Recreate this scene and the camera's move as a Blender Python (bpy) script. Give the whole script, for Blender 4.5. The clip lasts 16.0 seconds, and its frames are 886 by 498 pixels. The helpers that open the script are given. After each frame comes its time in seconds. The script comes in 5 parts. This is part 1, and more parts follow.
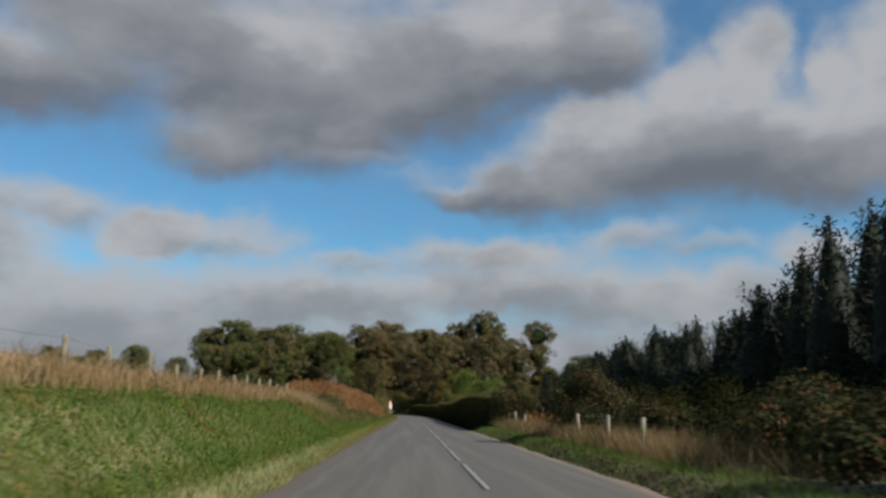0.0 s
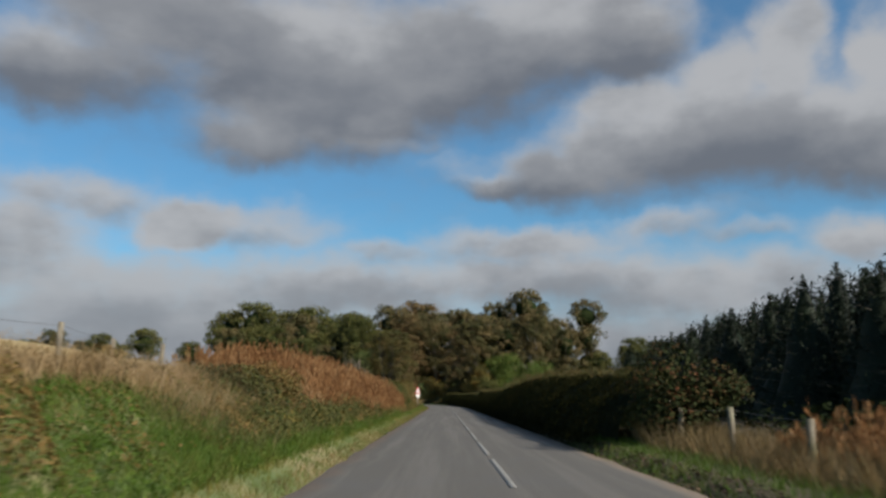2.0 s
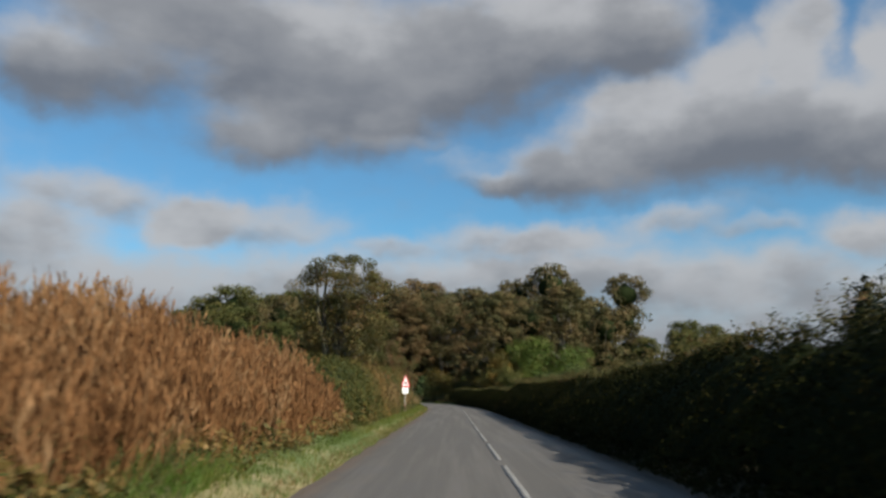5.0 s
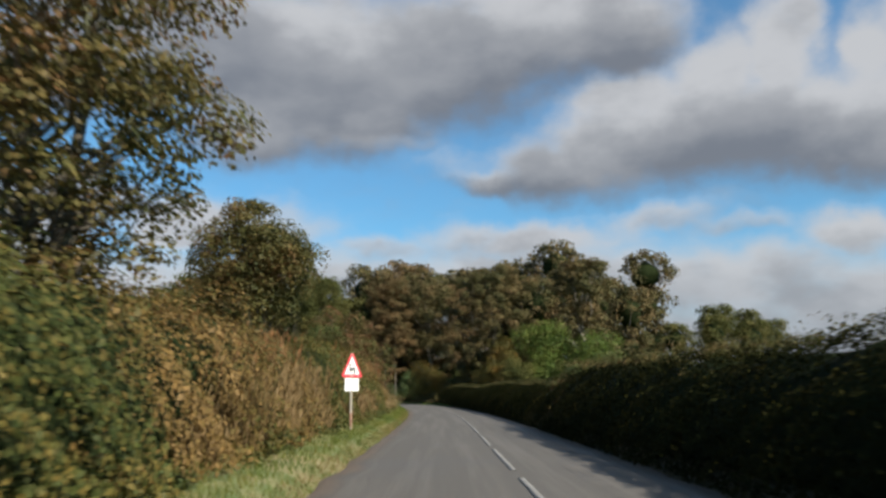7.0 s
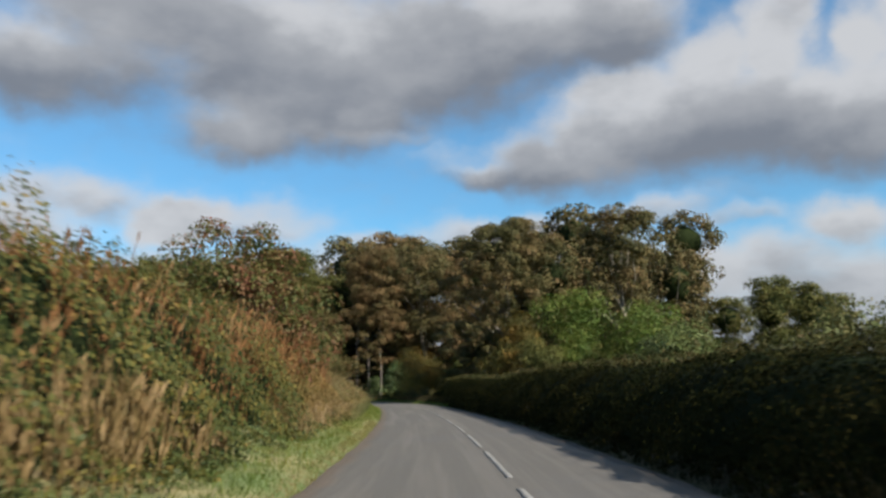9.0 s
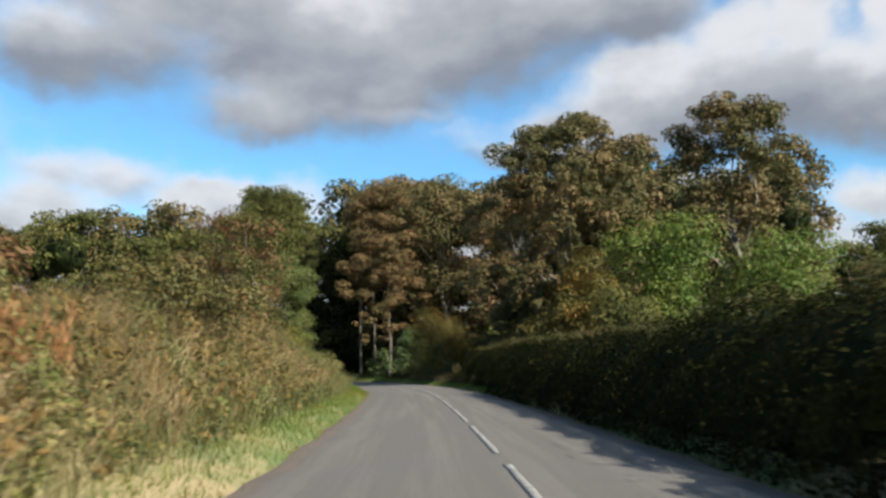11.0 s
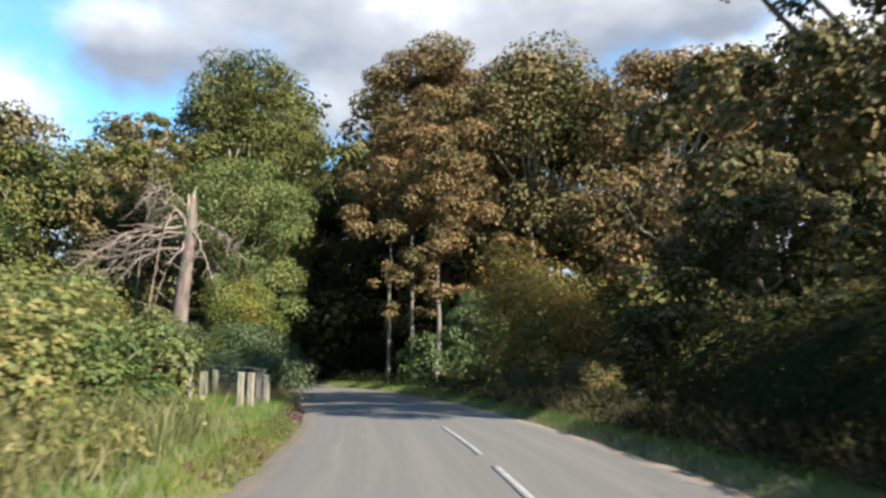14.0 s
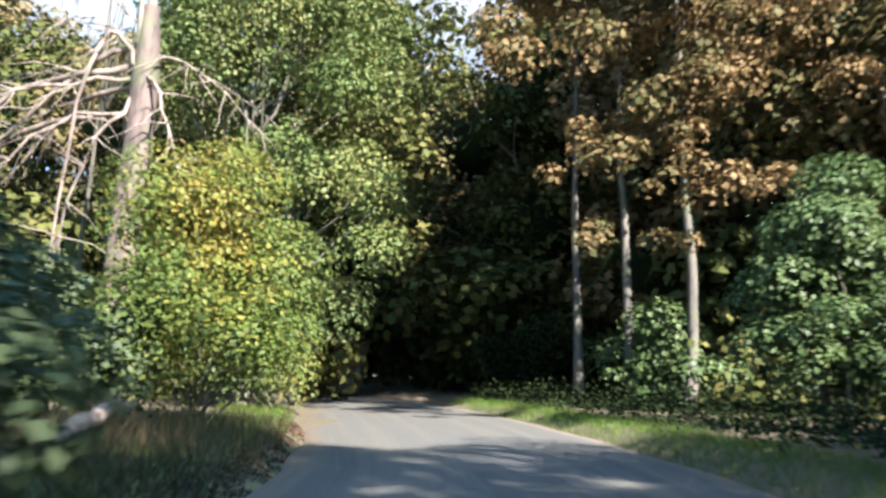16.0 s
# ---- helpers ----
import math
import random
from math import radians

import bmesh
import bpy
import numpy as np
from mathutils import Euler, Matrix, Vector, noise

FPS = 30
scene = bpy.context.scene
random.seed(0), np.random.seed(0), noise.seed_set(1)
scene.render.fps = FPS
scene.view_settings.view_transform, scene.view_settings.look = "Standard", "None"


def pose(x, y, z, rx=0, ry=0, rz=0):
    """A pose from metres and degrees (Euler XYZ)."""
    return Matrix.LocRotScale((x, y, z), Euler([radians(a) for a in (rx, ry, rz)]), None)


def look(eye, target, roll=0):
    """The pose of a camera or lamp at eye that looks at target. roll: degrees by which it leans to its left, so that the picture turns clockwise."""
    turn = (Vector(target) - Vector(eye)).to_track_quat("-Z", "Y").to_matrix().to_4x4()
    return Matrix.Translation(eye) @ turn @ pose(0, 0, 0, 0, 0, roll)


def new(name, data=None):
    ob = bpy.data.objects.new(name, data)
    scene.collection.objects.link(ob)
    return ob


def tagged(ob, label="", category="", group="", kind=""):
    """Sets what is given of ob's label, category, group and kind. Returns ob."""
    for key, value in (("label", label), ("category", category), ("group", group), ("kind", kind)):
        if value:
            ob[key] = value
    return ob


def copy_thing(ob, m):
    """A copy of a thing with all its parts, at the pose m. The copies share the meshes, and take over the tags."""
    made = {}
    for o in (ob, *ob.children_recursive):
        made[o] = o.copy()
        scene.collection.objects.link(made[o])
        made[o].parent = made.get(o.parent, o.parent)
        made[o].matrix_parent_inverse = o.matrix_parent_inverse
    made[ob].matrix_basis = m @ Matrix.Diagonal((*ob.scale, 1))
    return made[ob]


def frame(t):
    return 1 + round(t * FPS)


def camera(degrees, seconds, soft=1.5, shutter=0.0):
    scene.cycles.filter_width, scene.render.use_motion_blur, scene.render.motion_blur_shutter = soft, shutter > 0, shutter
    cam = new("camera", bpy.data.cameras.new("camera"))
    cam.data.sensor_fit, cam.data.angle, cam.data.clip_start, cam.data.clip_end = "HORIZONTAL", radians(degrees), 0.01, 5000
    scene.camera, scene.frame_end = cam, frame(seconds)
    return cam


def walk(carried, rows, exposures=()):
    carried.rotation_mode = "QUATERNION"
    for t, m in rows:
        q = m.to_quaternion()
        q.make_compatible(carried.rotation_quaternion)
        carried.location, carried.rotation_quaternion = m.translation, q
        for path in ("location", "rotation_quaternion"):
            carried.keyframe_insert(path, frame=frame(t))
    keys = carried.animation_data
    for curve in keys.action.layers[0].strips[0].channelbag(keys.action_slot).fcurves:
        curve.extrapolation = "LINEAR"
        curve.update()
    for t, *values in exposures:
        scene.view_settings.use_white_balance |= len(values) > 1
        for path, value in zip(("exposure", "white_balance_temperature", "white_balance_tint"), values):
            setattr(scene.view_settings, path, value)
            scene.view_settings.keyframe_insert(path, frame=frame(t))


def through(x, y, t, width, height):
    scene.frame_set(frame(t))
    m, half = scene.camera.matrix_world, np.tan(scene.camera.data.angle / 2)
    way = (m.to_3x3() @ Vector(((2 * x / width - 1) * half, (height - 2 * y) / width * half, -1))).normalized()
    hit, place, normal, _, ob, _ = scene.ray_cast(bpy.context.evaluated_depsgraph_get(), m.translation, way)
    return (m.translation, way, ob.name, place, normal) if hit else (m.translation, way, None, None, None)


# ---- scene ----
# ------------------------------------------------------------------ camera, exposure and tones
EXPOSURES = ((0.0, 0.53, 6500, 10), (4.2, 0.57, 6500, 10), (6.5, 0.85, 6500, 10), (9.2, 1.02, 6500, 10), (11.3, 1.44, 6500, 10), (12.5, 1.68, 6450, 10),
             (14.0, 2.02, 6350, 10), (15.0, 2.43, 6200, 10), (15.5, 2.64, 6080, 10), (16.0, 2.75, 5950, 10))     # seconds, stops, white balance
TONE = 0.57     # lightness of all foliage
SKY_GAIN, SKY_TINT = 0.11, (0.62, 1.14, 1.28)
CLOUD_BASE, CLOUD_BODY, CLOUD_LIT, CLOUD_LOW = (0.178, 0.192, 0.222), (0.318, 0.328, 0.348), (0.54, 0.548, 0.565), (0.245, 0.285, 0.34)
ASPHALT_A, ASPHALT_B, ASPHALT_WORN = (0.056, 0.051, 0.043), (0.100, 0.090, 0.075), (0.128, 0.111, 0.089)
FOV = 56.0
cam = camera(FOV, 16.0, soft=2.8, shutter=0.24)

# seconds, x, y, z, heading, tilt, roll (degrees)
PATH = [
    (0.0, -0.903, -6.756, 0.920, -2.14, 11.00, 0.42),
    (0.5, -0.826, -1.052, 0.927, -1.51, 10.98, 0.52),
    (1.0, -0.710, 4.682, 1.023, -0.76, 11.08, 1.04),
    (1.5, -0.730, 10.433, 1.033, -0.46, 10.20, 0.31),
    (2.0, -0.799, 16.209, 1.018, 0.13, 10.22, 0.33),
    (2.5, -0.808, 22.019, 1.001, 0.30, 10.24, 0.46),
    (3.0, -0.756, 27.868, 0.960, 0.58, 10.43, 0.74),
    (3.5, -0.764, 33.770, 1.002, 0.49, 10.64, 0.81),
    (4.0, -0.729, 39.744, 1.053, 0.51, 10.10, 0.62),
    (4.2, -0.720, 42.155, 1.058, 0.56, 10.10, 0.50),
    (6.5, -0.963, 70.611, 1.040, 0.43, 9.79, -0.11),
    (7.0, -0.995, 76.713, 1.064, -0.12, 9.96, -0.21),
    (7.5, -0.957, 82.751, 1.049, -0.27, 9.87, -0.20),
    (8.0, -0.998, 88.778, 1.059, -0.24, 10.07, -0.67),
    (8.5, -1.015, 94.812, 1.097, -0.54, 9.93, -1.09),
    (9.0, -0.923, 100.821, 1.125, -0.41, 9.61, -0.98),
    (9.2, -0.900, 103.213, 1.108, -0.40, 9.49, -0.95),
    (11.3, -1.290, 127.865, 1.026, 1.56, 8.05, -0.98),
    (11.5, -1.425, 130.170, 1.029, 1.67, 8.14, -0.82),
    (12.0, -1.792, 135.896, 1.027, 2.04, 8.09, -1.13),
    (12.5, -2.097, 141.527, 1.029, 2.36, 8.38, -0.98),
    (13.0, -2.437, 147.081, 1.035, 2.84, 8.24, -0.35),
    (13.5, -2.879, 152.618, 1.035, 3.59, 8.42, 0.20),
    (14.0, -3.509, 158.226, 1.069, 5.52, 8.09, 0.67),
    (14.5, -4.252, 163.839, 1.024, 6.94, 7.85, 0.87),
    (15.0, -5.184, 169.440, 0.991, 10.34, 7.74, 0.84),
    (15.5, -6.415, 175.058, 1.018, 13.64, 7.85, 1.01),
    (16.0, -7.910, 180.696, 1.033, 16.53, 8.37, 0.64),
]
ROWS = []
for t, ex, ey, ez, yaw, tilt, roll in PATH:
    a, b = radians(yaw), radians(tilt)
    ahead = Vector((-math.sin(a) * math.cos(b), math.cos(a) * math.cos(b), math.sin(b)))
    ROWS.append((t, look((ex, ey, ez), Vector((ex, ey, ez)) + ahead, roll)))
walk(cam, ROWS, exposures=EXPOSURES)

# ------------------------------------------------------------------ light
SUN_AZ, SUN_EL = 127.0, 34.0     # clockwise from the road's heading, above the horizon
to_sun = Vector((math.sin(radians(SUN_AZ)) * math.cos(radians(SUN_EL)),
                 math.cos(radians(SUN_AZ)) * math.cos(radians(SUN_EL)), math.sin(radians(SUN_EL))))
sun = new("sun", bpy.data.lights.new("sun", "SUN"))
sun.data.energy, sun.data.angle, sun.data.color = 5.0, radians(0.6), (1.0, 0.94, 0.84)
sun.matrix_world = look(to_sun * 100, (0, 0, 0))

# broken cumulus: centre azimuth, elevation, half widths (degrees), weight
CLOUDS = [
    (-26.6, 20.7, 4.3, 2.9, 1), (-19.4, 24.9, 8.5, 3.6, 1), (-9.9, 22.3, 9.1, 5.1, 1.1), (-12.8, 17.5, 4.6, 2.1, 1), (-6.5, 19.0, 6.0, 2.6, 1),
    (-0.1, 22.7, 7.8, 3.9, 1.1), (6.9, 24.8, 6.9, 3.8, 1), (12.5, 24.5, 4.7, 3.9, 1),
    (4.0, 14.6, 3.0, 1.0, 0.9), (8.0, 15.4, 4.3, 2.3, 1), (11.9, 16.8, 4.6, 3.2, 1), (17.6, 17.2, 5.5, 3.5, 1.1), (22.9, 17.1, 5.5, 3.3, 1.1),
    (28.1, 16.4, 5.0, 3.2, 1.1),
    (-22.2, 21.0, 4.6, 3.3, 0.85), (-22.4, 28.8, 10.9, 3.6, 1),
    (-38.0, 14.5, 7.0, 4.2, 1), (-46.0, 22.0, 8.0, 5.0, 1.1),
]
CLOUD_TOPS = [
    (-27.2, 10.5, 3.8, 1.7, 0.8),
    (-10.3, 31.1, 15.3, 4.3, 1), (6.1, 31.2, 13.6, 4.4, 1), (13.1, 19.7, 3.5, 1.7, 1), (19.2, 20.7, 3.6, 2.5, 1),
    (23.5, 21.5, 2.4, 3.1, 1), (24.7, 23.7, 1.5, 2.0, 0.9), (28.6, 20.7, 1.9, 2.6, 1), (32.7, 19.7, 4.3, 5.1, 1),
]
SMALL_CLOUDS = [
    (-12.5, 11.2, 4.9, 1.8, 0.75), (-24.5, 12.5, 5.7, 1.6, 0.8), (-28.4, 9.3, 5.2, 2.9, 0.9), (-22.3, 7.3, 10.1, 2.2, 0.9),
    (-3.9, 10.0, 4.3, 0.9, 0.7), (6.3, 10.5, 7.4, 1.2, 0.9), (14.8, 11.6, 4.1, 1.0, 0.7), (26.7, 10.0, 2.8, 1.7, 0.9), (20.1, 10.8, 3.8, 0.7, 0.6),
]
BRIGHT_CLOUDS = [
    (-17.5, 11.3, 2.8, 1.8, 1.3), (-14.6, 12.0, 2.3, 1.1, 0.8), (-19.9, 2.7, 2.0, 1.1, 1.3), (-25.5, 2.4, 1.7, 1.1, 1.3),
]
LOW_CLOUDS = [
    (-19.4, 4.9, 14.7, 3.3, 0.9), (-6.9, 7.2, 12.5, 2.3, 0.9), (6.3, 8.2, 12.6, 2.1, 0.9), (17.8, 7.2, 11.5, 2.4, 0.9), (27.3, 5.5, 7.6, 2.4, 0.9),
    (-4.1, 17.2, 3.8, 0.7, 0.65), (0.4, 15.9, 3.2, 1.2, 0.45), (18.8, 12.5, 3.9, 1.0, 0.4),
    (3.9, 3.2, 60.0, 2.8, 0.9),
]


class Nodes:
    """Short-hand for building node trees."""

    def __init__(self, tree):
        self.tree = tree

    def __call__(self, kind, *ins, out=0, **props):
        n = self.tree.nodes.new(kind)
        if "operation" in props:
            n.operation = props["operation"]
        if "use_clamp" in props:
            n.use_clamp = props["use_clamp"]
        if "interpolation_type" in props:
            n.interpolation_type = props["interpolation_type"]
        if "uv_map" in props:
            n.uv_map = props["uv_map"]
        if "node_tree" in props:
            n.node_tree = props["node_tree"]
        for i, v in enumerate(ins):
            if v is None:
                continue
            if isinstance(v, bpy.types.NodeSocket):
                self.tree.links.new(v, n.inputs[i])
            else:
                n.inputs[i].default_value = v
        return n.outputs[out]

    def math(self, op, *ins, clamp=False):
        return self("ShaderNodeMath", *ins, operation=op, use_clamp=clamp)

    def vec(self, op, *ins, out=0):
        return self("ShaderNodeVectorMath", *ins, operation=op, out=out)

    def step(self, v, lo, hi, a=0.0, b=1.0, smooth=True):
        return self("ShaderNodeMapRange", v, lo, hi, a, b, interpolation_type="SMOOTHSTEP" if smooth else "LINEAR")

    def mix(self, f, a, b, blend="MIX"):
        n = self.tree.nodes.new("ShaderNodeMix")
        n.data_type, n.blend_type = "RGBA", blend
        for i, v in ((0, f), (6, a), (7, b)):
            if isinstance(v, bpy.types.NodeSocket):
                self.tree.links.new(v, n.inputs[i])
            else:
                n.inputs[i].default_value = v if i == 0 else (*v, 1)
        return n.outputs[2]

    def noise(self, v, scale, detail=4.0, rough=0.55, out=0, distort=0.0):
        n = self.tree.nodes.new("ShaderNodeTexNoise")
        if v is not None:
            self.tree.links.new(v, n.inputs["Vector"])
        n.inputs["Scale"].default_value, n.inputs["Detail"].default_value = scale, detail
        n.inputs["Roughness"].default_value, n.inputs["Distortion"].default_value = rough, distort
        return n.outputs[out]


def cloud_group():
    """How thick and how sunlit the cloud is at an azimuth and elevation in degrees."""
    g = bpy.data.node_groups.new("cloud_density", "ShaderNodeTree")
    g.interface.new_socket("Angles", in_out="INPUT", socket_type="NodeSocketVector")
    g.interface.new_socket("Density", in_out="OUTPUT", socket_type="NodeSocketFloat")
    g.interface.new_socket("Lit", in_out="OUTPUT", socket_type="NodeSocketFloat")
    n = Nodes(g)
    gin = g.nodes.new("NodeGroupInput").outputs[0]
    gout = g.nodes.new("NodeGroupOutput")
    p = gin
    for scale, detail, amount in ((0.16, 2.0, 2.6), (0.5, 3.0, 1.5)):
        warp = n.vec("SCALE", n.vec("SUBTRACT", n.noise(gin, scale, detail, 0.55, out=1), (0.5, 0.5, 0.5)))
        warp.node.inputs["Scale"].default_value = amount
        p = n.vec("ADD", p, warp)
    total = lit_sum = weight = None
    for some, base in ((CLOUDS, -1.0), (CLOUD_TOPS, -3.2), (SMALL_CLOUDS, -2.3), (LOW_CLOUDS, -2.0), (BRIGHT_CLOUDS, -7.0)):
        for az, el, w, h, k in some:
            off = n.vec("MULTIPLY", n.vec("SUBTRACT", p, (az, el, 0)), (1 / w, 1 / h, 0))
            one = n.step(n.vec("LENGTH", off, out=1), 0.2, 1.95, k, 0.0)
            total = one if total is None else n.math("SMOOTH_MAX", total, one, 0.3)
            rise = n.step(n("ShaderNodeSeparateXYZ", off).node.outputs[1], base, 1.0)
            w2 = n.math("ADD", n.math("MULTIPLY", one, one), 0.0005)
            part_lit = n.math("MULTIPLY", w2, rise)
            lit_sum = part_lit if lit_sum is None else n.math("ADD", lit_sum, part_lit)
            weight = w2 if weight is None else n.math("ADD", weight, w2)
    fine = n.noise(n.vec("MULTIPLY", gin, (1.0, 1.5, 1.0)), 0.42, 5.0, 0.5)
    az = n("ShaderNodeSeparateXYZ", gin, out=0)
    side = n.step(n.math("ABSOLUTE", az), 36.0, 50.0)
    wide = n.step(n.noise(n.vec("MULTIPLY", gin, (1.0, 2.0, 1.0)), 0.05, 4.0, 0.5), 0.5, 0.68)
    whole = n.math("MAXIMUM", total, n.math("MULTIPLY", side, wide))
    dens = n.math("ADD", whole, n.math("MULTIPLY", n.math("SUBTRACT", fine, 0.5), 0.42))
    g.links.new(dens, gout.inputs[0])
    g.links.new(n.math("DIVIDE", lit_sum, weight), gout.inputs[1])
    return g


world = bpy.data.worlds.new("sky")
scene.world = world
world.use_nodes = True
n = Nodes(world.node_tree)
back = world.node_tree.nodes["Background"]
sky = n("ShaderNodeTexSky")
sky.node.sky_type, sky.node.sun_disc = "NISHITA", False
sky.node.sun_elevation, sky.node.sun_rotation = radians(SUN_EL), radians(SUN_AZ)
sky.node.air_density, sky.node.dust_density, sky.node.ozone_density = 1.0, 0.35, 3.0
ray = n("ShaderNodeTexCoord", out=0)
xyz = n("ShaderNodeSeparateXYZ", ray).node
az = n.math("MULTIPLY", n.math("ARCTAN2", xyz.outputs[0], xyz.outputs[1]), 180 / math.pi)
el = n.math("MULTIPLY", n.math("ARCSINE", xyz.outputs[2]), 180 / math.pi)
angles = n("ShaderNodeCombineXYZ", az, el, 0.0)
group = cloud_group()
here = n("ShaderNodeGroup", node_tree=group)
world.node_tree.links.new(angles, here.node.inputs[0])
cover = n.step(here, 0.16, 0.92)
body = n.noise(n.vec("MULTIPLY", angles, (0.7, 1.3, 1.0)), 0.17, 4.0, 0.5)
lit = n.math("ADD", here.node.outputs[1], n.step(body, 0.3, 0.7, -0.2, 0.2))
lit = n.math("ADD", lit, n.math("MULTIPLY", n.math("SUBTRACT", 1.0, n.step(here, 0.3, 1.0)), n.step(here.node.outputs[1], 0.25, 0.6, 0.0, 0.3)), clamp=True)
cloud = n.mix(n.step(lit, 0.5, 1.05), n.mix(n.step(lit, 0.0, 0.6), CLOUD_BASE, CLOUD_BODY), CLOUD_LIT)
low = n.step(el, 1.0, 10.0, 0.5, 0.0)
cloud = n.mix(low, cloud, CLOUD_LOW)
blue = n.mix(1.0, n.vec("SCALE", sky), SKY_TINT, "MULTIPLY")
blue.node.inputs[6].links[0].from_node.inputs["Scale"].default_value = SKY_GAIN
blue = n.mix(n.step(el, 2.5, 9.0, 0.85, 0.08), blue, (0.40, 0.47, 0.55))
world.node_tree.links.new(n.mix(n.math("MULTIPLY", cover, 0.95), blue, cloud), back.inputs[0])
back.inputs[1].default_value = 0.58

# ------------------------------------------------------------------ materials


def material(name):
    m = bpy.data.materials.new(name)
    m.use_nodes = True
    k = Nodes(m.node_tree)
    return m, k, m.node_tree.nodes["Principled BSDF"], m.node_tree.nodes["Material Output"]


def where(k):
    return k("ShaderNodeNewGeometry", out=0)


def leaf_material(name, colours, patch=0.35, gloss=0.6, through=0.35, shine=0.22, spread=0.5):
    """Leaves: each one takes a tone between the colours, drifting from clump to clump."""
    m, k, shader, output = material(name)
    pick = k("ShaderNodeNewGeometry", out=8)
    drift = k.step(k.noise(where(k), patch, 3.0, 0.6), 0.32, 0.68)
    f = k.math("ADD", k.math("MULTIPLY", pick, spread), k.math("MULTIPLY", drift, 1.0 - spread))
    ramp = k("ShaderNodeValToRGB", f).node
    while len(ramp.color_ramp.elements) < len(colours):
        ramp.color_ramp.elements.new(0.5)
    for i, c in enumerate(colours):
        e = ramp.color_ramp.elements[i]
        e.position, e.color = 0.12 + 0.76 * i / (len(colours) - 1), (c[0] * TONE, c[1] * TONE, c[2] * TONE, 1)
    tone = k.mix(k.step(k.noise(where(k), 9.0, 2.0), 0.3, 0.7, 0.0, 0.35), ramp.outputs[0], (0.02, 0.02, 0.01))
    m.node_tree.links.new(tone, shader.inputs["Base Color"])
    shader.inputs["Roughness"].default_value = gloss
    shader.inputs["Specular IOR Level"].default_value = shine
    glow = k("ShaderNodeBsdfTranslucent", tone)
    both = k("ShaderNodeMixShader", through, shader.outputs[0], glow)
    m.node_tree.links.new(both, output.inputs[0])
    return m


def bark_material(name, dark, light, scale=6.0):
    m, k, shader, output = material(name)
    p = k.vec("MULTIPLY", where(k), (1.0, 1.0, 0.25))
    grain = k.noise(p, scale, 6.0, 0.65)
    moss = k.step(k.noise(where(k), 1.3, 4.0), 0.5, 0.68, 0.0, 0.5)
    tone = k.mix(moss, k.mix(k.step(grain, 0.3, 0.7), dark, light), (0.07, 0.09, 0.03))
    m.node_tree.links.new(tone, shader.inputs["Base Color"])
    shader.inputs["Roughness"].default_value = 0.85
    b = k("ShaderNodeBump", 0.6, 0.03, None, grain)
    m.node_tree.links.new(b, shader.inputs["Normal"])
    return m


def plain_material(name, a, b, scale=8.0, rough=0.6, metal=0.0, bump=0.1):
    m, k, shader, output = material(name)
    f = k.noise(where(k), scale, 5.0, 0.6)
    f2 = k.noise(where(k), scale * 9, 3.0, 0.6)
    tone = k.mix(k.step(k.math("ADD", k.math("MULTIPLY", f, 0.7), k.math("MULTIPLY", f2, 0.3)), 0.35, 0.65), a, b)
    m.node_tree.links.new(tone, shader.inputs["Base Color"])
    shader.inputs["Roughness"].default_value, shader.inputs["Metallic"].default_value = rough, metal
    m.node_tree.links.new(k("ShaderNodeBump", bump, 0.01, None, f2), shader.inputs["Normal"])
    return m


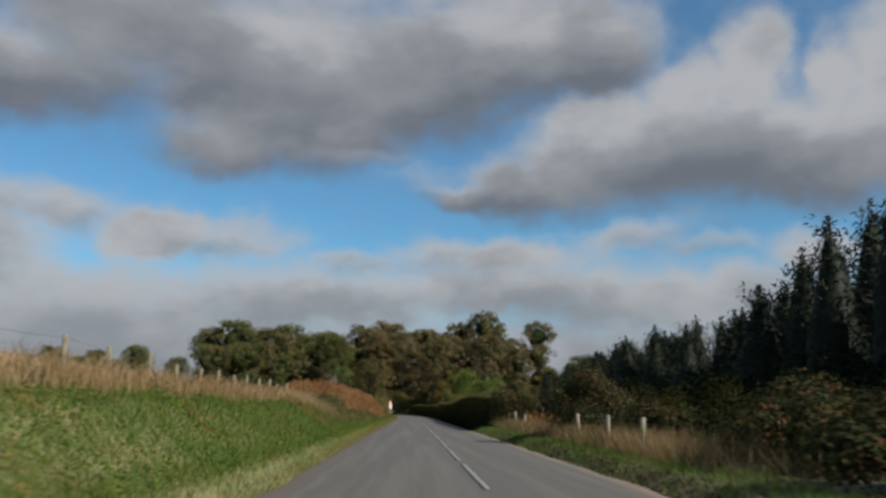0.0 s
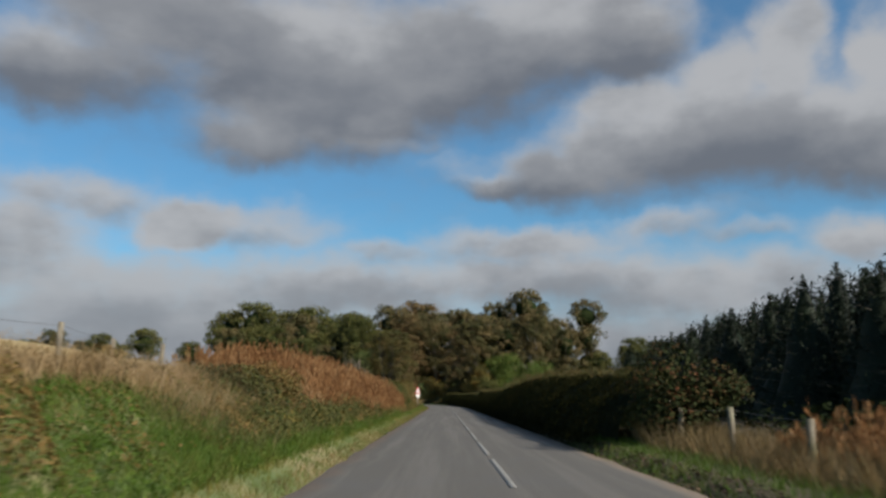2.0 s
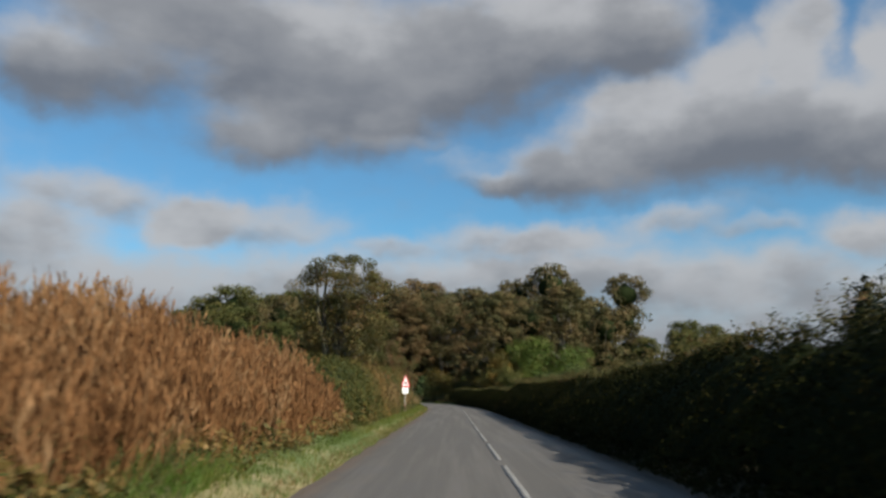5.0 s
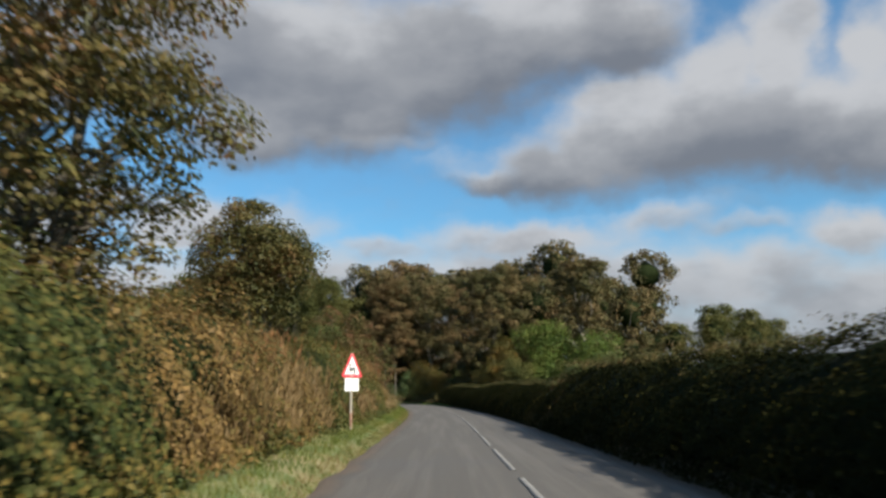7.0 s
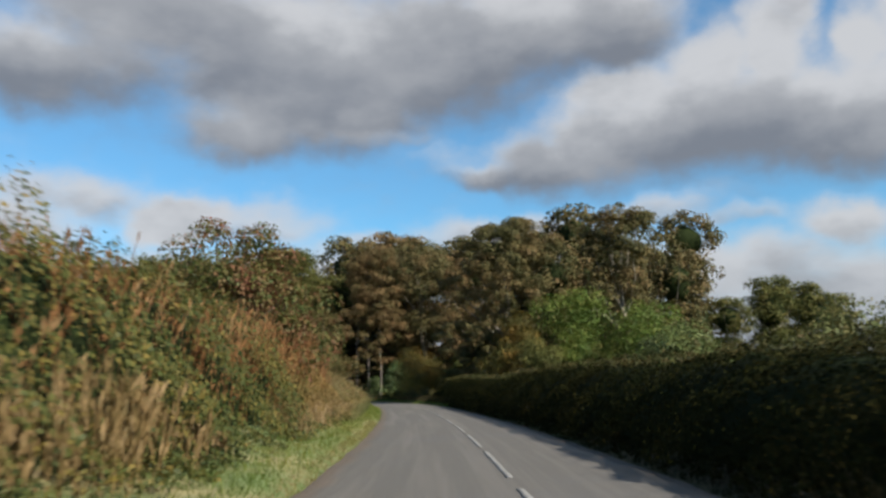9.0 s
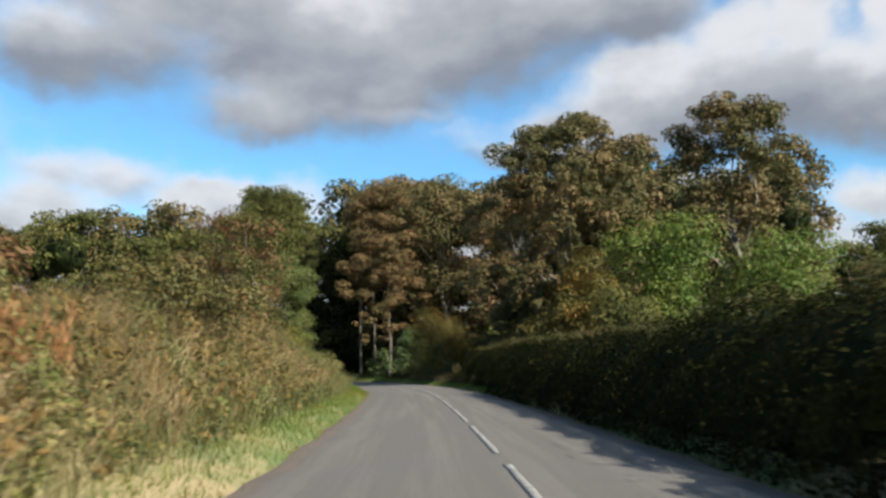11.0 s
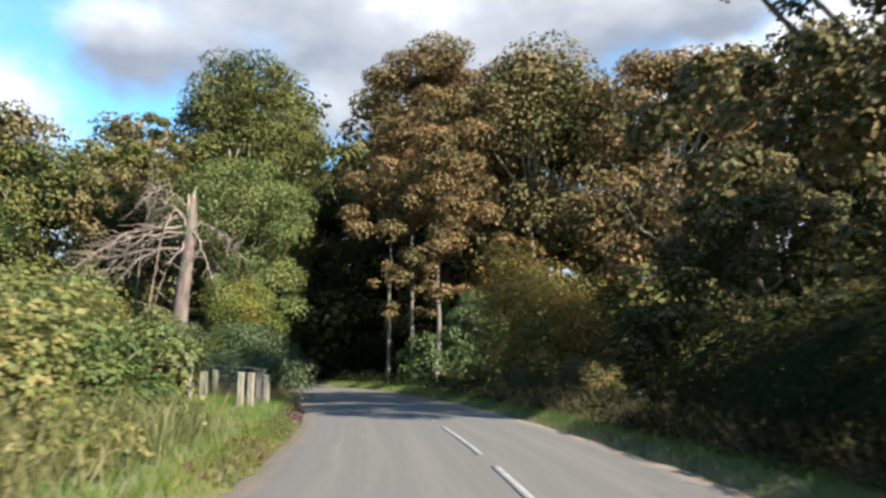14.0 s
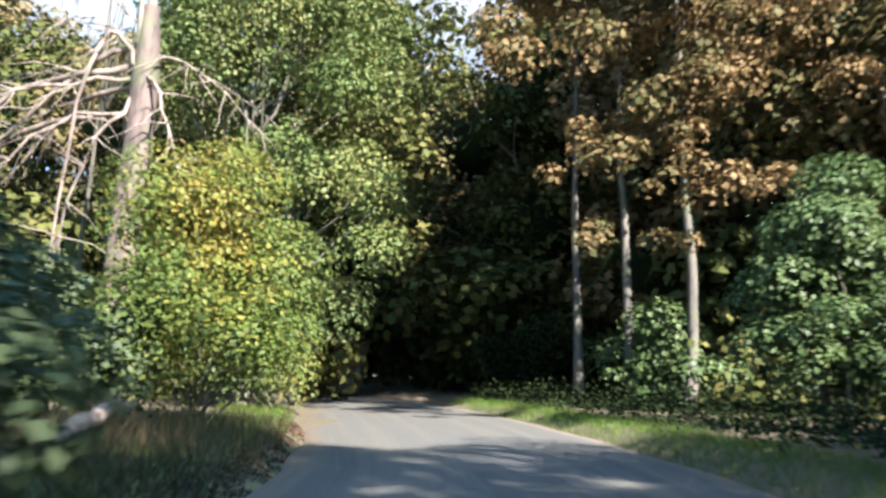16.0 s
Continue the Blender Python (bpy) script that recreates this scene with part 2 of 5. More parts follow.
LEAF = {
    # very dark tones: the shade on the hedge's face is put into the leaf colour
    "hedge": leaf_material("hedge_shade_leaf", [(0.014, 0.019, 0.005), (0.023, 0.027, 0.007), (0.036, 0.037, 0.009), (0.062, 0.052, 0.014)], 0.6, gloss=0.9, through=0.04, shine=0.02),
    "bramble": leaf_material("bramble_leaf", [(0.058, 0.103, 0.023), (0.103, 0.161, 0.035), (0.161, 0.196, 0.052), (0.250, 0.215, 0.060)], 0.7),
    "bramble_gold": leaf_material("golden_bramble_leaf", [(0.055, 0.076, 0.022), (0.131, 0.120, 0.033), (0.240, 0.164, 0.044), (0.371, 0.240, 0.055)], 0.8),
    "olive_bramble": leaf_material("olive_bramble_leaf", [(0.049, 0.070, 0.018), (0.107, 0.115, 0.030), (0.189, 0.156, 0.045), (0.262, 0.172, 0.061)], 0.9),
    "mixed_bramble": leaf_material("mixed_bramble_leaf", [(0.060, 0.086, 0.020), (0.112, 0.136, 0.030), (0.18, 0.172, 0.042), (0.34, 0.245, 0.056)], 0.9, spread=0.65),
    "pale_bramble": leaf_material("pale_bramble_leaf", [(0.115, 0.150, 0.032), (0.190, 0.215, 0.050), (0.30, 0.270, 0.080), (0.44, 0.34, 0.130)], 0.9, spread=0.65),
    "litter_shade": leaf_material("leaf_litter", [(0.045, 0.024, 0.017), (0.080, 0.043, 0.028), (0.125, 0.068, 0.042), (0.20, 0.115, 0.065)], 0.9, through=0.03),
    "rusty": leaf_material("rusty_leaf", [(0.105, 0.118, 0.026), (0.215, 0.165, 0.042), (0.335, 0.205, 0.060), (0.45, 0.28, 0.10)], 0.6),
    "hawthorn": leaf_material("hawthorn_leaf", [(0.085, 0.102, 0.027), (0.156, 0.146, 0.041), (0.240, 0.188, 0.054), (0.285, 0.150, 0.058)], 0.7),
    "hawthorn_red": leaf_material("reddening_leaf", [(0.088, 0.138, 0.031), (0.175, 0.175, 0.044), (0.275, 0.150, 0.062), (0.300, 0.100, 0.062)], 0.8),
    "sycamore": leaf_material("sycamore_leaf", [(0.080, 0.090, 0.032), (0.150, 0.140, 0.050), (0.238, 0.182, 0.072), (0.320, 0.208, 0.094)], 0.25, through=0.2, gloss=0.6, shine=0.12),
    "brown": leaf_material("brown_leaf", [(0.112, 0.112, 0.040), (0.208, 0.150, 0.060), (0.305, 0.184, 0.080), (0.410, 0.265, 0.120)], 0.3, through=0.22, gloss=0.6, shine=0.12),
    "green": leaf_material("green_leaf", [(0.076, 0.114, 0.040), (0.135, 0.172, 0.058), (0.205, 0.226, 0.078), (0.29, 0.25, 0.09)], 0.3, through=0.22, gloss=0.6, shine=0.14),
    "ash": leaf_material("ash_leaf", [(0.085, 0.132, 0.036), (0.140, 0.192, 0.050), (0.20, 0.238, 0.065), (0.285, 0.265, 0.08)], 0.5, through=0.22),
    "yellow_green": leaf_material("yellow_green_leaf", [(0.095, 0.155, 0.032), (0.170, 0.228, 0.042), (0.285, 0.285, 0.052), (0.42, 0.305, 0.062)], 0.45, through=0.38),
    "fresh_green": leaf_material("fresh_green_leaf", [(0.095, 0.175, 0.028), (0.155, 0.250, 0.040), (0.225, 0.305, 0.055), (0.33, 0.34, 0.075)], 0.5, through=0.4),
    "rose": leaf_material("rose_leaf", [(0.024, 0.038, 0.010), (0.040, 0.055, 0.014), (0.068, 0.074, 0.020), (0.170, 0.062, 0.024)], 0.9, through=0.12, shine=0.12, spread=0.7),
    "holly": leaf_material("holly_leaf", [(0.072, 0.104, 0.045), (0.112, 0.152, 0.061), (0.168, 0.200, 0.083)], 0.8),
    "berry_bramble": leaf_material("berried_bramble_leaf", [(0.024, 0.040, 0.010), (0.038, 0.054, 0.013), (0.062, 0.066, 0.019), (0.150, 0.058, 0.024)], 0.9, gloss=0.75, through=0.12, shine=0.1, spread=0.7),
    "olive_gold": leaf_material("olive_gold_leaf", [(0.118, 0.130, 0.036), (0.232, 0.204, 0.052), (0.400, 0.280, 0.062), (0.60, 0.320, 0.070)], 0.6, through=0.4),
    "dull_green": leaf_material("dull_green_leaf", [(0.084, 0.104, 0.030), (0.135, 0.148, 0.042), (0.190, 0.185, 0.052), (0.250, 0.205, 0.065)], 0.25, through=0.2, shine=0.08),
    # near-black leaf tone that stands for deep shade inside and under plants
    "dark": leaf_material("shade_leaf", [(0.012, 0.021, 0.007), (0.021, 0.034, 0.010), (0.032, 0.048, 0.015)], 0.5, gloss=0.85, through=0.1, shine=0.05),
    "ivy": leaf_material("ivy_leaf", [(0.070, 0.118, 0.038), (0.118, 0.178, 0.056), (0.19, 0.245, 0.088)], 0.8, gloss=0.5, through=0.2, shine=0.2),
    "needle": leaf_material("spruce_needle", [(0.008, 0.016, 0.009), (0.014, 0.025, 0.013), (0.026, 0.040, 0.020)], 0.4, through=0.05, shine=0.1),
    "grass": leaf_material("verge_grass", [(0.095, 0.160, 0.018), (0.150, 0.222, 0.025), (0.225, 0.250, 0.036), (0.320, 0.270, 0.060)], 0.5),
    "bank": leaf_material("bank_herb", [(0.076, 0.155, 0.013), (0.120, 0.225, 0.021), (0.175, 0.262, 0.034), (0.255, 0.245, 0.060)], 0.7),
    "straw": leaf_material("dry_grass", [(0.33, 0.205, 0.088), (0.50, 0.325, 0.145), (0.63, 0.425, 0.210), (0.74, 0.54, 0.31)], 0.5),
    "olive_straw": leaf_material("fading_grass", [(0.15, 0.15, 0.05), (0.27, 0.22, 0.085), (0.40, 0.295, 0.13), (0.52, 0.38, 0.20)], 0.6),
    "dun": leaf_material("dun_grass", [(0.07, 0.07, 0.025), (0.13, 0.105, 0.042), (0.21, 0.15, 0.068), (0.32, 0.22, 0.11)], 0.7),
    "rusty_straw": leaf_material("rusty_dry_grass", [(0.19, 0.145, 0.050), (0.32, 0.215, 0.084), (0.44, 0.285, 0.122), (0.55, 0.375, 0.18)], 0.7),
    "olive_grass": leaf_material("olive_grass", [(0.090, 0.118, 0.034), (0.155, 0.172, 0.052), (0.235, 0.222, 0.076), (0.36, 0.295, 0.13)], 0.6),
    "willowherb": leaf_material("rust_seedhead", [(0.26, 0.118, 0.045), (0.40, 0.192, 0.076), (0.54, 0.280, 0.122), (0.66, 0.41, 0.205)], 0.5, gloss=0.85, shine=0.1),
}
# grey bark at half brightness, for trunks that stand in shade
SHADED_BARK = bark_material("shaded_bark", (0.05, 0.042, 0.034), (0.125, 0.105, 0.085))
BARK = bark_material("grey_bark", (0.10, 0.085, 0.065), (0.26, 0.22, 0.17))
PALE_BARK = bark_material("pale_bark", (0.075, 0.062, 0.048), (0.18, 0.155, 0.12))
DEAD = bark_material("dead_wood", (0.075, 0.05, 0.04), (0.235, 0.18, 0.145), 5.0)
DEAD_BARK = bark_material("peeling_dead_bark", (0.036, 0.023, 0.019), (0.125, 0.085, 0.070), 4.0)
TWIG = bark_material("twig_bark", (0.035, 0.03, 0.02), (0.09, 0.075, 0.05))
POST = bark_material("weathered_post", (0.09, 0.075, 0.052), (0.20, 0.17, 0.122), 12.0)
WIRE = plain_material("dull_wire", (0.07, 0.065, 0.06), (0.13, 0.125, 0.12), 30, 0.6, 0.4)
PAINT = plain_material("road_paint", (0.105, 0.102, 0.094), (0.205, 0.197, 0.18), 5.0, 0.7)
WHITE = plain_material("sign_white", (0.60, 0.60, 0.56), (0.72, 0.72, 0.68), 3.0, 0.35)
RED = plain_material("sign_red", (0.55, 0.03, 0.045), (0.65, 0.05, 0.06), 3.0, 0.35)
BLACK = plain_material("sign_black", (0.012, 0.014, 0.014), (0.03, 0.03, 0.03), 3.0, 0.4)
GREYPOST = plain_material("sign_post_steel", (0.27, 0.235, 0.185), (0.37, 0.325, 0.26), 6.0, 0.55, 0.3)
RUSTED = plain_material("rusted_steel", (0.19, 0.10, 0.065), (0.30, 0.18, 0.125), 14.0, 0.85)


def road_material():
    m, k, shader, output = material("worn_asphalt")
    uv = k("ShaderNodeUVMap", uv_map="lane").node.outputs[0]
    across = k("ShaderNodeSeparateXYZ", uv, out=0)
    along = k("ShaderNodeSeparateXYZ", uv).node.outputs[1]
    streaky = k("ShaderNodeCombineXYZ", k.math("MULTIPLY", across, 2.2), k.math("MULTIPLY", along, 0.06), 0.0)
    streak = k.noise(streaky, 1.0, 4.0, 0.6)
    patches = k.noise(where(k), 0.35, 4.0, 0.6)
    grit = k.noise(where(k), 70.0, 3.0, 0.7)
    base = k.mix(k.step(grit, 0.3, 0.75), ASPHALT_A, ASPHALT_B)
    base = k.mix(k.step(streak, 0.42, 0.66, 0.0, 0.5), base, ASPHALT_WORN)
    base = k.mix(k.step(patches, 0.5, 0.7, 0.0, 0.3), base, (0.075, 0.073, 0.074))
    wob = k.math("ADD", across, k.math("MULTIPLY", k.math("SUBTRACT", k.noise(where(k), 0.9, 4.0), 0.5), 0.5))
    rim = k.math("MAXIMUM", k.step(wob, -2.15, -2.45), k.step(wob, 1.75, 2.05))
    base = k.mix(k.math("MULTIPLY", rim, 0.75), base, (0.15, 0.105, 0.07))
    m.node_tree.links.new(base, shader.inputs["Base Color"])
    m.node_tree.links.new(k.step(streak, 0.4, 0.7, 0.85, 0.62), shader.inputs["Roughness"])
    m.node_tree.links.new(k("ShaderNodeBump", 0.35, 0.006, None, grit), shader.inputs["Normal"])
    return m


def ground_material():
    m, k, shader, output = material("rough_ground")
    big = k.noise(where(k), 0.12, 5.0, 0.6)
    mid = k.noise(where(k), 1.1, 5.0, 0.65)
    fine = k.noise(where(k), 14.0, 4.0, 0.7)
    green = k.mix(fine, (0.045, 0.075, 0.018), (0.12, 0.16, 0.04))
    dry = k.mix(fine, (0.17, 0.13, 0.06), (0.36, 0.28, 0.14))
    tone = k.mix(k.step(k.math("ADD", k.math("MULTIPLY", big, 0.6), k.math("MULTIPLY", mid, 0.4)), 0.42, 0.62), green, dry)
    x = k("ShaderNodeSeparateXYZ", where(k), out=0)
    stubble = k.math("MULTIPLY", k.step(x, -7.0, -9.5), k.step(k("ShaderNodeSeparateXYZ", where(k)).node.outputs[1], 160.0, 150.0))
    tone = k.mix(stubble, tone, k.mix(fine, (0.30, 0.22, 0.10), (0.46, 0.36, 0.17)))
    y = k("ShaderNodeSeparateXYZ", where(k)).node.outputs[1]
    # the dark litter tone also paints in shade below hedge, spruces and bend
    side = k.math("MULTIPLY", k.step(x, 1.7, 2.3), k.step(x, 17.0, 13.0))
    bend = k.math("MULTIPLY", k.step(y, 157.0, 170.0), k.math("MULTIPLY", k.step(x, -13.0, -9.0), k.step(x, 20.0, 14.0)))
    litter_shade = k.math("MAXIMUM", k.math("MAXIMUM", side, bend), k.step(y, 184.0, 196.0))
    tone = k.mix(litter_shade, tone, k.mix(fine, (0.05, 0.04, 0.02), (0.12, 0.085, 0.045)))
    m.node_tree.links.new(tone, shader.inputs["Base Color"])
    shader.inputs["Roughness"].default_value = 0.95
    m.node_tree.links.new(k("ShaderNodeBump", 0.8, 0.05, None, fine), shader.inputs["Normal"])
    return m


ROAD = road_material()
GROUND = ground_material()

# ------------------------------------------------------------------ building helpers
RNG = np.random.default_rng(7)


def mesh_object(name, verts, faces, mat, parent=None, smooth=False):
    """A mesh object from arrays; faces all have the same number of corners."""
    verts, faces = np.asarray(verts, np.float32), np.asarray(faces, np.int32)
    me = bpy.data.meshes.new(name)
    me.vertices.add(len(verts))
    me.vertices.foreach_set("co", verts.ravel())
    me.loops.add(faces.size)
    me.loops.foreach_set("vertex_index", faces.ravel())
    me.polygons.add(len(faces))
    me.polygons.foreach_set("loop_start", np.arange(0, faces.size, faces.shape[1], dtype=np.int32))
    if smooth:
        me.polygons.foreach_set("use_smooth", np.ones(len(faces), bool))
    me.update(calc_edges=True)
    me.validate()
    for one in mat if isinstance(mat, (list, tuple)) else (mat,):
        me.materials.append(one)
    ob = new(name, me)
    ob.parent = parent
    return ob


def thing(name, x, y, z, label, category, group="", turn=0.0, kind=""):
    ob = new(name)
    ob.empty_display_size = 0.2
    ob.matrix_world = pose(x, y, z, 0, 0, turn)
    return tagged(ob, label, category, group, kind)


def part(name, bm, mat, parent, label="", smooth=False):
    me = bpy.data.meshes.new(name)
    bm.to_mesh(me)
    bm.free()
    if smooth:
        me.polygons.foreach_set("use_smooth", np.ones(len(me.polygons), bool))
    me.materials.append(mat)
    ob = new(name, me)
    ob.parent = parent
    return tagged(ob, label)


def unit(v):
    return v / np.maximum(np.linalg.norm(v, axis=-1, keepdims=True), 1e-9)


def wobble(*coords, seed=0.0):
    """A smooth uneven field, about -1 to 1."""
    s = 0.0
    for i, (f, a) in enumerate(((1.0, 0.5), (2.3, 0.3), (4.9, 0.2))):
        ph = seed * 1.7 + i * 2.1
        s = s + a * np.sin(sum((f * (1 + 0.13 * j)) * c + ph * (j + 1) for j, c in enumerate(coords)))
    return s


def leaf_arrays(p, nrm, size, slim=0.6, fold=0.12):
    """Kite-shaped folded leaves at the points, facing the normals."""
    c = len(p)
    nrm = unit(nrm)
    t = unit(np.cross(nrm, unit(RNG.normal(size=(c, 3)))))
    b = np.cross(nrm, t)
    s = (size * RNG.uniform(0.65, 1.3, c))[:, None]
    v = np.stack([p - t * s * 0.5, p + b * s * slim * 0.5 + nrm * s * fold, p + t * s * 0.55, p - b * s * slim * 0.5 + nrm * s * fold], 1)
    return v.reshape(-1, 3), np.arange(4 * c).reshape(-1, 4)


def leaves(name, p, nrm, size, mat, parent, slim=0.6, label=""):
    v, f = leaf_arrays(p, nrm, size, slim)
    return tagged(mesh_object(name, v, f, mat, parent), label)


def blade_arrays(p, height, width, lean, droop=0.5):
    """Grass blades: two tapering joints and a tip."""
    c = len(p)
    h = (height * RNG.uniform(0.55, 1.25, c))[:, None]
    a = RNG.uniform(0, 2 * math.pi, c)
    side = np.stack([np.cos(a), np.sin(a), 0 * a], 1) * (width * RNG.uniform(0.6, 1.3, c))[:, None]
    a2 = RNG.uniform(0, 2 * math.pi, c)
    over = np.stack([np.cos(a2), np.sin(a2), 0 * a2], 1) * lean * RNG.uniform(0.2, 1.2, c)[:, None] * h
    up = np.array([0, 0, 1.0])
    mid = p + over * 0.35 + up * h * 0.6
    tip = p + over + up * h * (1.0 - droop * 0.25 * np.minimum(1.0, np.linalg.norm(over, axis=1, keepdims=True) / h))
    v = np.stack([p - side * 0.5, p + side * 0.5, mid + side * 0.38, mid - side * 0.38, tip + side * 0.08, tip - side * 0.08], 1).reshape(-1, 3)
    k = np.arange(c)[:, None] * 6
    f = np.concatenate([k + [0, 1, 2, 3], k + [3, 2, 4, 5]])
    return v, f


def spike_arrays(p, height, width, lean):
    """Short grass: one leaning spike each."""
    c = len(p)
    h = (height * RNG.uniform(0.55, 1.25, c))[:, None]
    a = RNG.uniform(0, 2 * math.pi, c)
    side = np.stack([np.cos(a), np.sin(a), 0 * a], 1) * (width * RNG.uniform(0.6, 1.3, c))[:, None]
    a2 = RNG.uniform(0, 2 * math.pi, c)
    over = np.stack([np.cos(a2), np.sin(a2), 0 * a2], 1) * lean * RNG.uniform(0.2, 1.2, c)[:, None] * h
    v = np.stack([p - side * 0.5, p + side * 0.5, p + over + np.array([0, 0, 1.0]) * h], 1).reshape(-1, 3)
    return v, np.arange(3 * c).reshape(-1, 3)


def blades(name, p, height, width, lean, mat, parent=None, droop=0.5):
    made = spike_arrays(p, height, width, lean) if height < 0.53 else blade_arrays(p, height, width, lean, droop)
    return mesh_object(name, *made, mat, parent)


def tube_arrays(points, radii, sides=7, rough=0.0):
    points, radii = np.asarray(points, float), np.asarray(radii, float)
    way = unit(np.gradient(points, axis=0))
    ref = np.where(np.abs(way[:, 2:3]) > 0.9, [[1.0, 0, 0]], [[0, 0, 1.0]])
    u = unit(np.cross(way, ref))
    w = np.cross(way, u)
    a = np.linspace(0, 2 * math.pi, sides, endpoint=False)
    r = radii[:, None] * (1 + rough * RNG.uniform(-1, 1, (len(points), sides)))
    v = points[:, None] + r[..., None] * (np.cos(a)[None, :, None] * u[:, None] + np.sin(a)[None, :, None] * w[:, None])
    i = np.arange(len(points) - 1)[:, None] * sides
    j = np.arange(sides)[None]
    k = (j + 1) % sides
    f = np.stack([i + j, i + k, i + k + sides, i + j + sides], -1).reshape(-1, 4)
    return v.reshape(-1, 3), f


def joined(pieces):
    vs, fs, base = [], [], 0
    for v, f in pieces:
        vs.append(v)
        fs.append(f + base)
        base += len(v)
    return np.concatenate(vs), np.concatenate(fs)


def tube(name, points, radii, mat, parent, sides=7, rough=0.0, label=""):
    return tagged(mesh_object(name, *tube_arrays(points, radii, sides, rough), mat, parent, smooth=True), label)


def bent(a, b, sag=0.0, wander=0.08, steps=7):
    """A crooked line from a to b."""
    a, b = np.asarray(a, float), np.asarray(b, float)
    s = np.linspace(0, 1, steps)[:, None]
    far = np.linalg.norm(b - a)
    jig = np.cumsum(RNG.normal(size=(steps, 3)), 0) * wander * far / steps
    jig -= s * jig[-1]
    jig[0] = 0
    return a + (b - a) * s + jig + np.array([0, 0, 1.0]) * sag * far * np.sin(s * math.pi)


def box_bm(sx, sy, sz, bevel=0.0, at=(0, 0, 0)):
    bm = bmesh.new()
    bmesh.ops.create_cube(bm, size=1.0, matrix=Matrix.Translation(at) @ Matrix.Diagonal((sx, sy, sz, 1)))
    if bevel:
        bmesh.ops.bevel(bm, geom=bm.edges[:], offset=bevel, segments=1, affect="EDGES")
    return bm


# ------------------------------------------------------------------ the road's line and the lie of the land
LINE_Y = [-90, -30, 0, 40, 80, 105, 114, 122, 130, 137, 143, 148, 155, 160, 165.5, 170.5, 176, 181, 184.5, 189.5, 193.5, 198.5, 205, 211, 217, 224, 232]
LINE_X = [0, 0, 0, 0, 0, 0, -0.08, -0.25, -0.55, -0.93, -1.3, -1.65, -2.2, -2.7, -3.45, -4.35, -5.5, -6.85, -7.9, -9.6, -11.2, -13.5, -17, -21, -26, -33, -42]
LY = np.linspace(-90, 232, 900)
LX = np.interp(LY, LINE_Y, LINE_X)
for _ in range(3):
    LX[8:-8] = np.convolve(LX, np.ones(17) / 17, "same")[8:-8]
LINE = np.stack([LX, LY], 1)
WAY = unit(np.gradient(LINE, axis=0))
RIGHT = np.stack([WAY[:, 1], -WAY[:, 0]], 1)
LEFT_EDGE, RIGHT_EDGE = -2.45, 2.0


def spot(y, d):
    """The place d metres to the right of the centre line, at the line's mark y."""
    y, d = np.broadcast_arrays(np.asarray(y, float), np.asarray(d, float))
    i = np.interp(y, LY, np.arange(len(LY)))
    lo = np.clip(i.astype(int), 0, len(LY) - 2)
    f = (i - lo)[..., None]
    c = LINE[lo] * (1 - f) + LINE[lo + 1] * f
    r = RIGHT[lo] * (1 - f) + RIGHT[lo + 1] * f
    return c + r * d[..., None]


def offset_of(x, y):
    """Offset to the right of the centre line and mark along it, for places."""
    x, y = np.asarray(x, float), np.asarray(y, float)
    coarse = LINE[::6]
    out_d, out_m = np.empty(x.size), np.empty(x.size)
    pts = np.stack([x.ravel(), y.ravel()], 1)
    for s in range(0, len(pts), 20000):
        q = pts[s:s + 20000]
        i = ((q[:, None] - coarse[None]) ** 2).sum(-1).argmin(1) * 6
        off = q - LINE[i]
        out_d[s:s + 20000] = (off * RIGHT[i]).sum(-1)
        out_m[s:s + 20000] = LY[i] + (off * WAY[i]).sum(-1)
    return out_d.reshape(x.shape), out_m.reshape(x.shape)


def ease(v, lo, hi):
    f = np.clip((v - lo) / (hi - lo), 0, 1)
    return f * f * (3 - 2 * f)


def bank_height(m):
    return np.interp(m, [-90, 55, 76, 86, 120, 132, 140, 152, 158, 164, 168, 400], [1.1, 1.1, 1.0, 0.75, 0.8, 1.3, 1.85, 1.85, 1.4, 0.7, 0.22, 0.2])


def land(d, m, fine=True):
    """Height of the ground at offset d and mark m."""
    u = -d
    z = -0.10 + 0.26 * ease(u, 2.4, 3.1) * (d < 0) + 0.24 * ease(d, 1.95, 2.6)
    h = bank_height(m)
    z = z + (h - 0.16) * ease(u, 3.2, 5.6)
    z = z + (0.06 * np.clip(u - 6.5, 0, 60) + 0.10 * np.clip(u - 9.0, 0, 38)) * (1 - ease(m, 112, 168))
    if fine:
        z = z + (0.05 * wobble(d * 1.3, m * 1.1)) * ease(np.abs(d + 0.2), 2.7, 3.6)
    return z


def ground_at(x, y):
    d, m = offset_of(x, y)
    return land(d, m)


# ------------------------------------------------------------------ setting: ground and road
gx = np.concatenate([[-2500, -900, -400, -200, -120, -80, -60], np.arange(-50, -14, 2.0), np.arange(-14, 12, 0.3), np.arange(12, 40, 2.0), [45, 60, 90, 150, 300, 900, 2500]])
gy = np.concatenate([[-2500, -600, -200, -90, -50], np.arange(-30, 225, 0.8), np.arange(225, 262, 4.0), [280, 330, 450, 800, 2500]])
GX, GY = np.meshgrid(gx, gy, indexing="ij")
GD, GM = offset_of(GX, GY)
far_off = (np.abs(GX) > 120) | (GY > 262) | (GY < -90)
GZ = np.where(far_off, land(np.clip(GD, -60, 60), np.clip(GM, -80, 260), False), land(GD, GM))
ni, nj = GX.shape
idx = np.arange(ni * nj).reshape(ni, nj)
